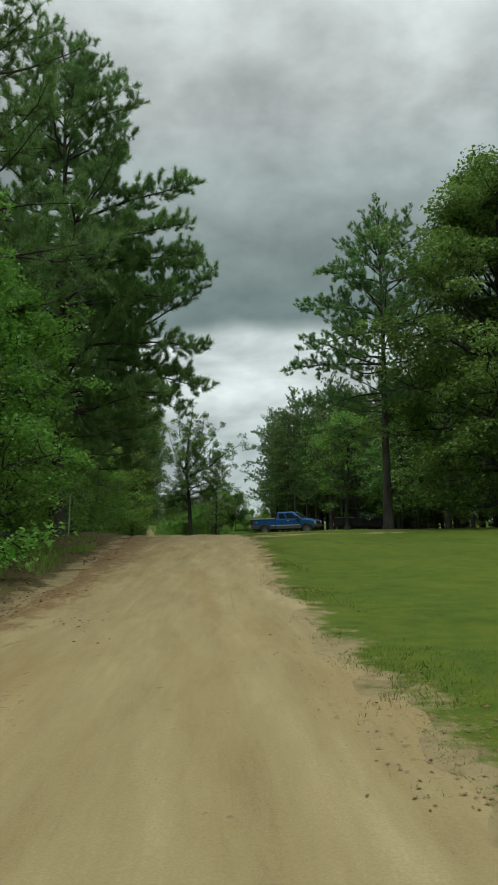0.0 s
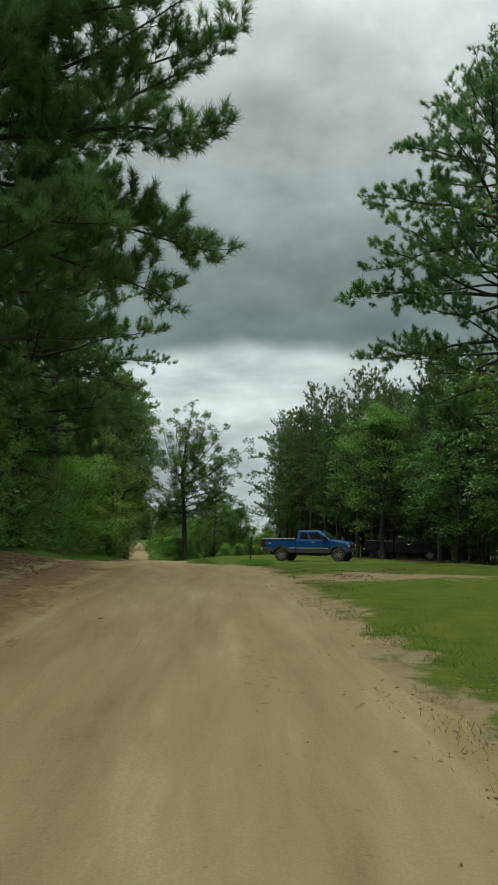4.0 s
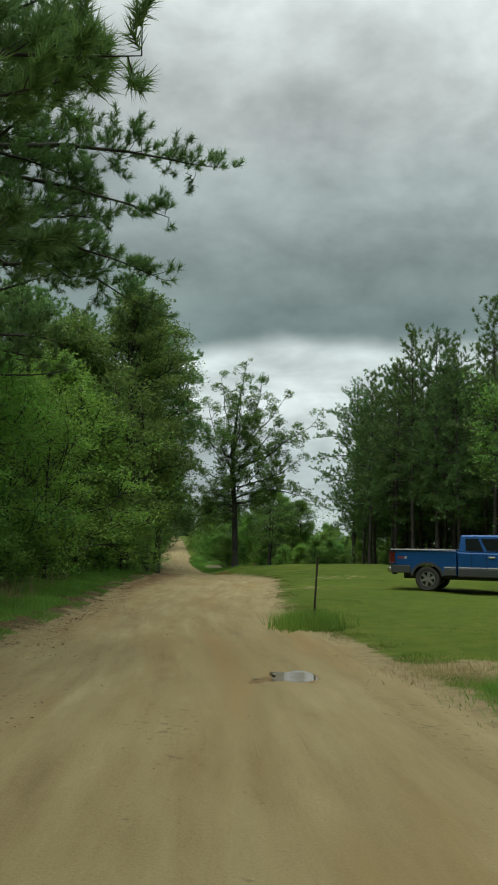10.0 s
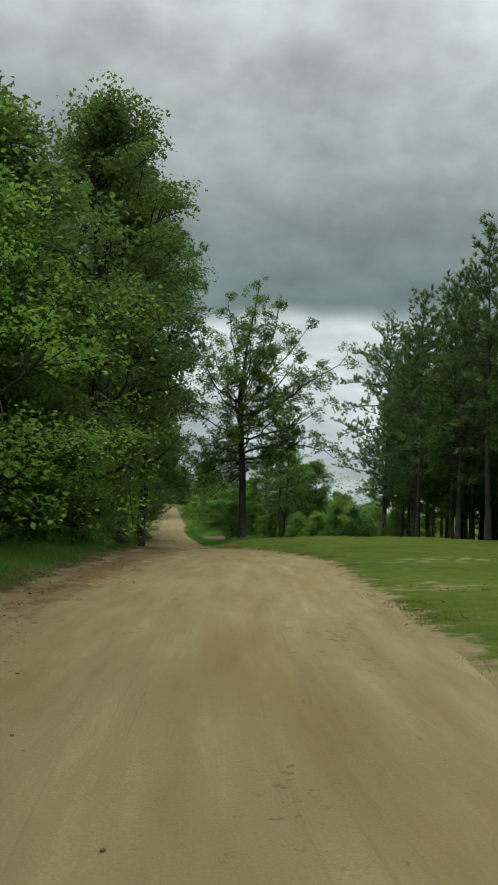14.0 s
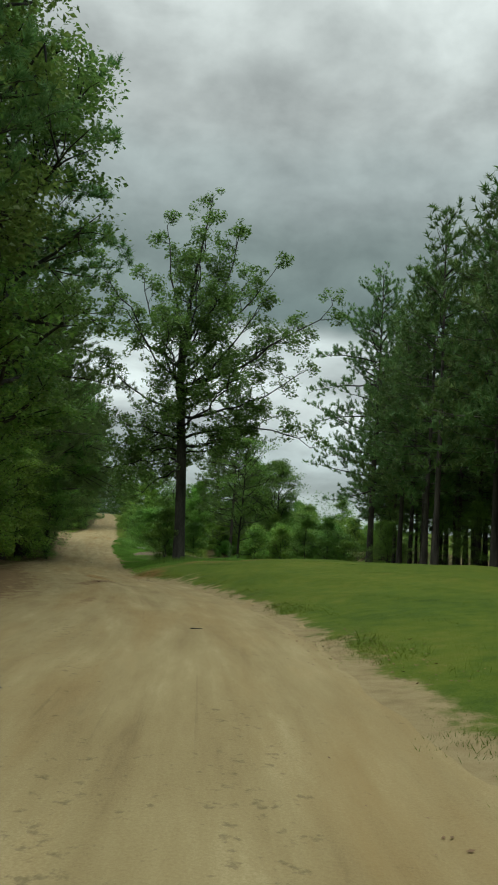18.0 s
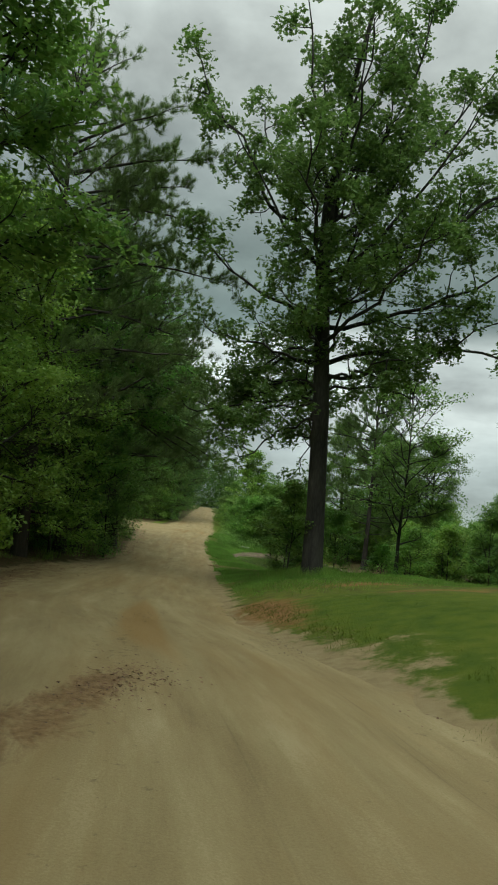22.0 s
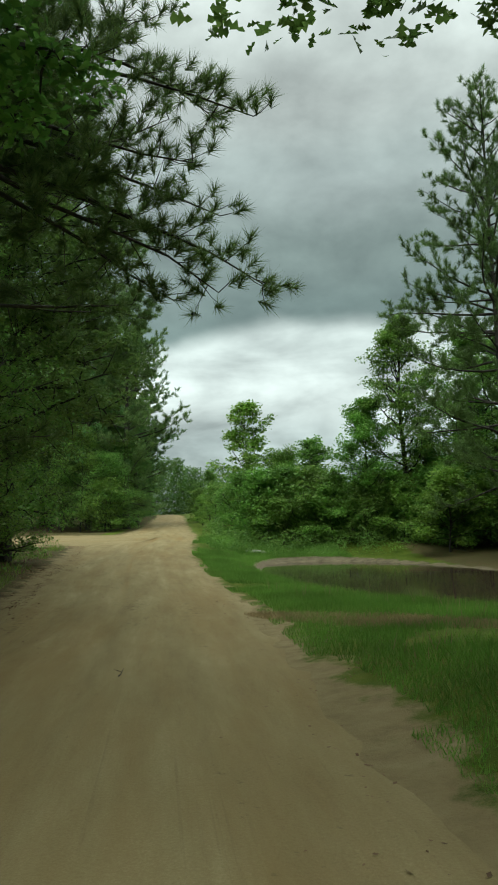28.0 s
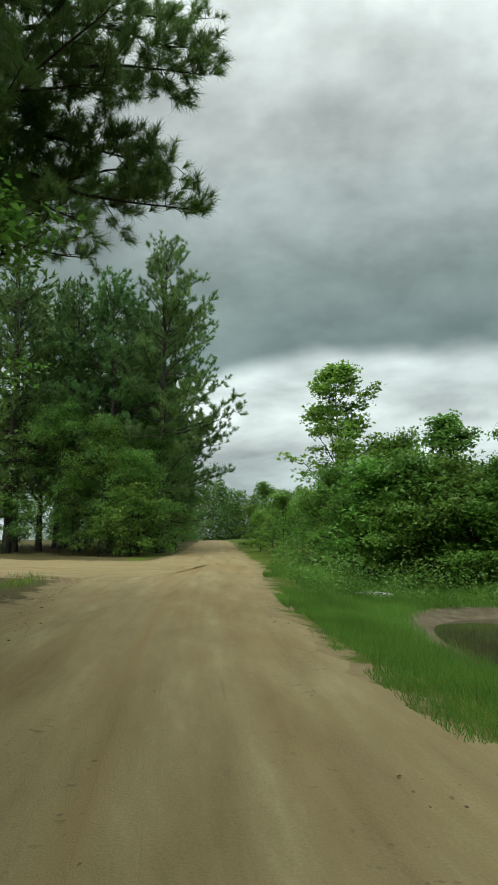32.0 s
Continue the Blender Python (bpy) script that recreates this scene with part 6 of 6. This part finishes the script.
# high grass between road and pond
n = 320000
Y = gr.uniform(99, 141, n)
D = gr.uniform(0, 1, n) ** 1.1 * 6.5
X = road_right(Y) + 0.15 + D
keep = (pond_ring(X, Y) > gr.uniform(1.1, 1.4, n)) & ((D > 0.25) | patchy(X, Y, 1.6, 3.0, 0.0))
keep &= (gr.uniform(0, 1, n) < np.interp(Y, [99, 103, 106], [0.12, 0.35, 0.9]))
keep &= patchy(X, Y, 0.8, 2.2, -0.75) & (gr.uniform(0, 1, n) > 0.9 * np.exp(-((0.64 * (X + 11.8) + 0.77 * (Y - 113.5)) / 0.5) ** 2))
blades("tall_grass", X[keep], Y[keep], np.interp(Y[keep], [99, 106, 112, 125, 133, 141], [0.07, 0.10, 0.12, 0.14, 0.2, 0.26]) * np.clip(0.5 + D[keep] / 2.2, 0.5, 1), 0.011, TALL_BLADE, "tall green grass between road and pond", gr, 0.7)
n = 2600
Y = gr.uniform(104, 140, n)
X = road_right(Y) + 0.8 + gr.uniform(0, 1, n) * 5
keep = (pond_ring(X, Y) > 1.4) & patchy(X, Y, 0.9, 1.0, 0.5)
blades("dry_stalks", X[keep], Y[keep], 0.3, 0.010, DRY_BLADE, "dry tan stalks in the tall grass", gr, 0.4)
n = 9000
A = gr.uniform(0, 2 * np.pi, n)
R = gr.uniform(0, 1, n) ** 0.6
blades("dry_grass", -11.8 + 1.9 * R * np.cos(A) + 0.3 * R * np.sin(A), 113.5 - 1.6 * R * np.cos(A) + 0.4 * R * np.sin(A), 0.06, 0.012, DRY_BLADE, "dry tan grass strip beside the road", gr, 1.2)
# weeds round the oak
n = 46000
Y = gr.uniform(97, 121, n)
X = road_right(Y) + 0.6 + gr.uniform(0, 1, n) * 13
keep = patchy(X, Y, 1.1, 4.0, -0.1) & (pond_depth(X, Y) < 0.3)
keep &= gr.uniform(0, 1, n) > 1.6 * blob(X, Y, -8.3, 95.8, 2.6, 2.0) + 1.4 * blob(X, Y, -5.2, 97.2, 2.4, 0.9)
keep &= (gr.uniform(0, 1, n) > 0.75 * blob(X, Y, -6.8, 101.5, 4.0, 4.0))
blades("weeds", X[keep], Y[keep], 0.11, 0.012, TALL_BLADE, "patchy weeds on thin soil under the oak", gr, 0.9)
n = 9000
A = gr.uniform(0, 2 * np.pi, n)
R = np.abs(gr.normal(0, 0.6, n))
blades("weed_ring", -8.95 + R * np.cos(A), 105.2 + R * np.sin(A), 0.3, 0.016, TALL_BLADE, "tall weeds crowding the oak's foot", gr, 0.6)
# verge below the roadside wood
n = 90000
Y = gr.uniform(38, 78, n)
D = gr.uniform(0, 1, n) ** 1.1 * 2.5
X = road_left(Y) - 0.2 - D
keep = patchy(X, Y, 1.2, 6.0, -0.6) & ((D > 0.5) | patchy(X, Y, 2.3, 1.0, 0.2))
blades("verge_grass", X[keep], Y[keep], np.clip(0.06 + 0.1 * D[keep], 0.06, 0.2), 0.012, TALL_BLADE, "soft green grass on the verge", gr, 0.8)
n = 26000
Y = np.concatenate([gr.uniform(3, 26, n // 2), gr.uniform(78, 136, n // 2)])
X = road_left(Y) - 0.5 - gr.uniform(0, 1, n) * 2.4
keep = patchy(X, Y, 1.3, 8.0, 0.15)
blades("verge_weeds", X[keep], Y[keep], 0.22, 0.016, TALL_BLADE, "sparse weeds under the bushes", gr, 0.8)
n = 420
Y = gr.uniform(44, 60, n)
X = road_left(Y) - 1.5 - gr.uniform(0, 1, n) * 1.3
blades("dry_weeds", X, Y, 0.55, 0.014, DRY_BLADE, "tan dead stems at the wood's edge", gr, 0.4)


def scatter_leaves(name, X, Y, size, mat, label, category, rng, zoff=0.012):
    on = (X > road_left(Y) - 0.1) & (X < road_right(Y) + 0.1)
    Z = land(X, Y)
    Z[on] = road_top(X[on], Y[on])
    P = np.stack([X, Y, Z + zoff + rng.uniform(0, 0.006, len(X))], 1)
    n = len(P)
    a = rng.uniform(0, 2 * np.pi, n)
    d = np.stack([np.cos(a), np.sin(a), rng.normal(size=n) * 0.15], 1)
    s = np.stack([-np.sin(a), np.cos(a), rng.normal(size=n) * 0.25], 1)
    L = size * rng.uniform(0.5, 1.3, (n, 1))
    v = np.stack([P - d * L, P + s * L * 0.55, P + d * L, P - s * L * 0.55], 1).reshape(-1, 3)
    me = mesh_from(name, v, np.arange(4 * n).reshape(-1, 4), mat)
    return tagged(new(name, me), label, category, kind="stuff")


n = 95000
Y = gr.uniform(2, 136, n)
D = gr.normal(0.7, 0.8, n)
X = road_left(Y) - D
keep = (D > -0.35) & (D < 4) & (patchy(X, Y, 0.9, 7.0, -0.3) | (D > 1.2)) & (gr.uniform(0, 1, n) < np.interp(Y, [0, 8, 24, 36, 44, 68, 76, 136], [0.6, 0.9, 1, 0.8, 0.8, 0.8, 0.9, 0.9]))
scatter_leaves("leaf_litter", X[keep], Y[keep], 0.024, LITTER, "brown fallen leaves along the road's edge", "leaf litter", gr)
n = 18000
Y = gr.uniform(2, 137, n)
X = road_right(Y) + gr.normal(0.3, 0.35, n)
keep = patchy(X, Y, 1.0, 9.0, 0.0)
scatter_leaves("edge_debris", X[keep], Y[keep], 0.016, LITTER, "dead leaves and bark bits on sand", "leaf litter", gr, 0.004)
n = 1500
Y = gr.uniform(1, 150, n)
U = gr.uniform(0.03, 0.97, n)
X = road_left(Y) + (road_right(Y) - road_left(Y)) * U
keep = patchy(X, Y, 0.7, 3.0, 0.6)
scatter_leaves("road_debris", X[keep], Y[keep], 0.016, LITTER, "scattered bark and twigs on the sand", "debris", gr, 0.003)


# ---- small things ----


def water_material(name, color, rough):
    m, nt, b, link = material(name)
    b.inputs["Base Color"].default_value = (*color, 1)
    b.inputs["Roughness"].default_value = rough
    b.inputs["IOR"].default_value = 1.33
    b.inputs["Specular IOR Level"].default_value = 0.5
    tc = node(nt, "ShaderNodeTexCoord")
    n1 = node(nt, "ShaderNodeTexNoise", {"Scale": 2.2, "Detail": 4.0})
    link(tc.outputs["Object"], n1.inputs["Vector"])
    bp = node(nt, "ShaderNodeBump", {"Strength": 0.06, "Distance": 0.03})
    link(n1.outputs[0], bp.inputs["Height"]); link(bp.outputs[0], b.inputs["Normal"])
    return m


def sheet(name, cx, cy, rx, ry, z, mat, label, category, seed, slant=0.0, rough=0.22):
    """A level sheet of water with a wandering shore."""
    bm = bmesh.new()
    c = bm.verts.new((cx, cy, z))
    ring = []
    for i in range(56):
        a = 2 * math.pi * i / 56
        k = 1 + rough * noise.noise(Vector((math.cos(a) * 1.7, math.sin(a) * 1.7, seed))) + 0.5 * rough * noise.noise(Vector((math.cos(a) * 4, math.sin(a) * 4, seed)))
        ux, uy = rx * k * math.cos(a), ry * k * math.sin(a)
        ring.append(bm.verts.new((cx + ux + slant * uy, cy + uy, z)))
    for i in range(56):
        bm.faces.new((c, ring[i], ring[(i + 1) % 56]))
    bmesh.ops.recalc_face_normals(bm, faces=bm.faces)
    me = bpy.data.meshes.new(name)
    bm.to_mesh(me)
    bm.free()
    me.materials.append(mat)
    return tagged(new(name, me), label, category, kind="structure")


POND = water_material("muddy_water", (0.062, 0.049, 0.028), 0.05)
PUDDLE = water_material("puddle_water", (0.15, 0.11, 0.06), 0.04)
sheet("pond", -10.6, 124.5, 3.4, 9.8, -0.80, POND, "shallow muddy brown pond with bare banks", "pond", 3.1, slant=-0.22, rough=0.1)
for px, py, rx, ry in PUDDLES[:2]:
    a = np.linspace(0, 2 * np.pi, 12)
    top = float(np.percentile(road_top(px + 0.85 * rx * np.cos(a), py + 0.85 * ry * np.sin(a)), 55))
    sheet("puddle", px, py, rx * 1.25, ry * 1.25, top, PUDDLE, "small rain puddle in the sand road", "puddle", px, rough=0.4)

STEEL = plain("rusty_steel", (0.055, 0.042, 0.034), 0.8, 0.4, bump=0.5)
PALE = plain("weathered_concrete", (0.42, 0.40, 0.37), 0.9, bump=0.6, var=0.25)


def loose(name, bm, mat, label, category, x, y, turn=0.0, tilt=0.0, dz=0.0):
    bmesh.ops.recalc_face_normals(bm, faces=bm.faces)
    me = bpy.data.meshes.new(name)
    bm.to_mesh(me)
    bm.free()
    me.materials.append(mat)
    ob = tagged(new(name, me), label, category)
    ob.matrix_basis = pose(x, y, height(x, y) + dz, tilt, 0, turn)
    return ob


def tpost(x, y, h):
    t = thing("fence_post", "rusty steel fence post standing in a grass tuft", "post")
    bm = block(-0.02, 0.02, -0.004, 0.004, -0.3, h, 0.001)
    part("flange", bm, STEEL, t)
    part("stem", block(-0.004, 0.004, 0.004, 0.038, -0.3, h, 0.001), STEEL, t)
    for z in np.arange(0.1, h, 0.12):
        part("stud", block(-0.012, 0.012, -0.014, -0.004, z, z + 0.015, 0.002), STEEL, t)
    t.matrix_basis = pose(x, y, height(x, y), 0, 2.5, 20)
    return t


tpost(-2.62, 50.4, 1.35)
tpost(-0.4, 38.8, 0.9)
n = 3600
blades("grass_tuft", gr.normal(-2.72, 0.27, n), gr.normal(50.35, 0.3, n), 0.34, 0.014, TALL_BLADE, "uncut grass tuft round the post", gr, 0.8)
n = 9000
blades("grass_tuft", gr.normal(-0.2, 0.24, n), gr.normal(38.8, 0.3, n), 0.17, 0.009, TALL_BLADE, "uncut grass tuft round the post", gr, 0.8)
n = 1500
blades("brown_weeds", gr.normal(-1.15, 0.35, n), gr.normal(45.0, 0.5, n), 0.07, 0.010, DRY_BLADE, "brown trampled weeds on bare sand", gr, 1.1)
n = 2600
blades("grass_clump", gr.normal(-0.75, 0.22, n), gr.normal(43.4, 0.32, n), 0.12, 0.009, TALL_BLADE, "uncut grass clump at the lawn's edge", gr, 0.9)
marker = thing("marker_post", "slim pale marker post among the bushes", "post")
part("stake", block(-0.022, 0.022, -0.018, 0.018, -0.3, 1.5, 0.006), PALE, marker)
part("cap", block(-0.035, 0.035, -0.025, 0.025, 1.5, 1.56, 0.01), PALE, marker)
marker.matrix_basis = pose(-6.0, 27.0, height(-6.0, 27.0), 0, 1.5, 0)


def stone(seed, a, b, c):
    bm = bmesh.new()
    bmesh.ops.create_icosphere(bm, subdivisions=2, radius=1.0)
    for v in bm.verts:
        k = 1 + 0.28 * noise.noise(v.co * 1.3 + Vector((seed, 0, 0)))
        v.co = Vector((v.co.x * a * k, v.co.y * b * k, max(-0.35, v.co.z) * c * k))
    for f in bm.faces:
        f.smooth = True
    return bm


loose("concrete_slab", block(-0.55, 0.55, -0.28, 0.28, -0.03, 0.10, 0.02), PALE, "pale broken concrete slab lying in weeds", "slab", -6.6, 111.7, 15, 4)
loose("flat_stone", stone(2.0, 0.62, 0.25, 0.14), PALE, "pale flat stone at the grass edge", "stone", -15.1, 135.8, 8)


def stick(seed, length, r, x, y, turn):
    rg = np.random.default_rng(seed)
    w = Wood()
    pts = bend((0, 0, 0), (1, 0, 0.02), length, 6, rg, 0, 0.12)
    pts[:, 2] = np.abs(pts[:, 2]) * 0.3
    w.add(pts, np.linspace(r, r * 0.4, 7), 6)
    s = bend(pts[3], (0.6, 0.7, 0.02), length * 0.35, 3, rg, 0, 0.15)
    w.add(s, np.linspace(r * 0.5, r * 0.2, 4), 5)
    ob = tagged(new("fallen_branch", w.mesh("fallen_branch", OAK_BARK)), "small dead branch lying on the ground", "branch")
    ob.matrix_basis = pose(x, y, height(x, y) + r + 0.02, 0, 0, turn)


stick(1, 0.3, 0.005, -14.45, 110.5, 80)
stick(5, 0.16, 0.008, -6.0, 76.0, 20)
stick(6, 0.2, 0.009, -7.0, 71.4, 120)
stick(7, 0.4, 0.008, 1.0, 19.5, 60)
stick(8, 0.4, 0.008, -3.2, 16.5, 15)
n = 700
X = gr.normal(-8.4, 0.35, n)
Y = gr.normal(92.6, 0.8, n)
scatter_leaves("washed_debris", X, Y, 0.011, LITTER_SOIL, "dark soil crumbs and rotted leaves at the washed edge", "debris", gr, 0.01)
n = 300
X = np.concatenate([gr.normal(-9.5, 0.16, n // 2), gr.normal(-10.87, 0.18, n // 4), gr.normal(-1.2, 0.3, n // 4)])
Y = np.concatenate([gr.normal(88.35, 0.5, n // 2), gr.normal(93.8, 0.6, n // 4), gr.normal(31.6, 0.5, n // 4)])
scatter_leaves("rotted_litter", X, Y, 0.011, LITTER_SOIL, "dark rotted litter pressed into the wheel track", "debris", gr, 0.003)
n = 500
X = gr.normal(-9.5, 0.2, n)
Y = gr.normal(88.35, 0.55, n)
scatter_leaves("pressed_litter", X, Y, 0.016, LITTER, "brown leaf bits pressed into the wheel track", "debris", gr, 0.002)
n = 26000
Y = gr.uniform(3, 132, n)
D = np.abs(gr.normal(0, 0.75, n))
X = road_left(Y) + D - 0.2
keep = patchy(X, Y * 0.6, 1.9, 4.0, 0.45) & (gr.uniform(0, 1, n) < np.interp(Y, [0, 10, 34, 44, 60, 68, 96, 110, 132], [0.4, 0.9, 1.0, 0.4, 0.6, 1.0, 0.9, 0.4, 0.3]))
scatter_leaves("washed_litter", X[keep], Y[keep], 0.022, LITTER, "brown leaf mould washed onto the sand", "leaf litter", gr, 0.004)
n = 1500
X = np.concatenate([gr.normal(1.7, 0.55, n // 2), gr.normal(2.6, 0.9, n // 4), gr.normal(-2.1, 0.7, n // 4)])
Y = np.concatenate([gr.normal(30.6, 0.9, n // 2), gr.normal(32.0, 0.35, n // 4), gr.normal(62.0, 1.2, n // 4)])
keep = patchy(X, Y, 2.4, 1.5, 0.1)
scatter_leaves("soil_crumbs", X[keep], Y[keep], 0.035, LITTER, "brown clods and bark crumbs on bare sand", "debris", gr, 0.01)
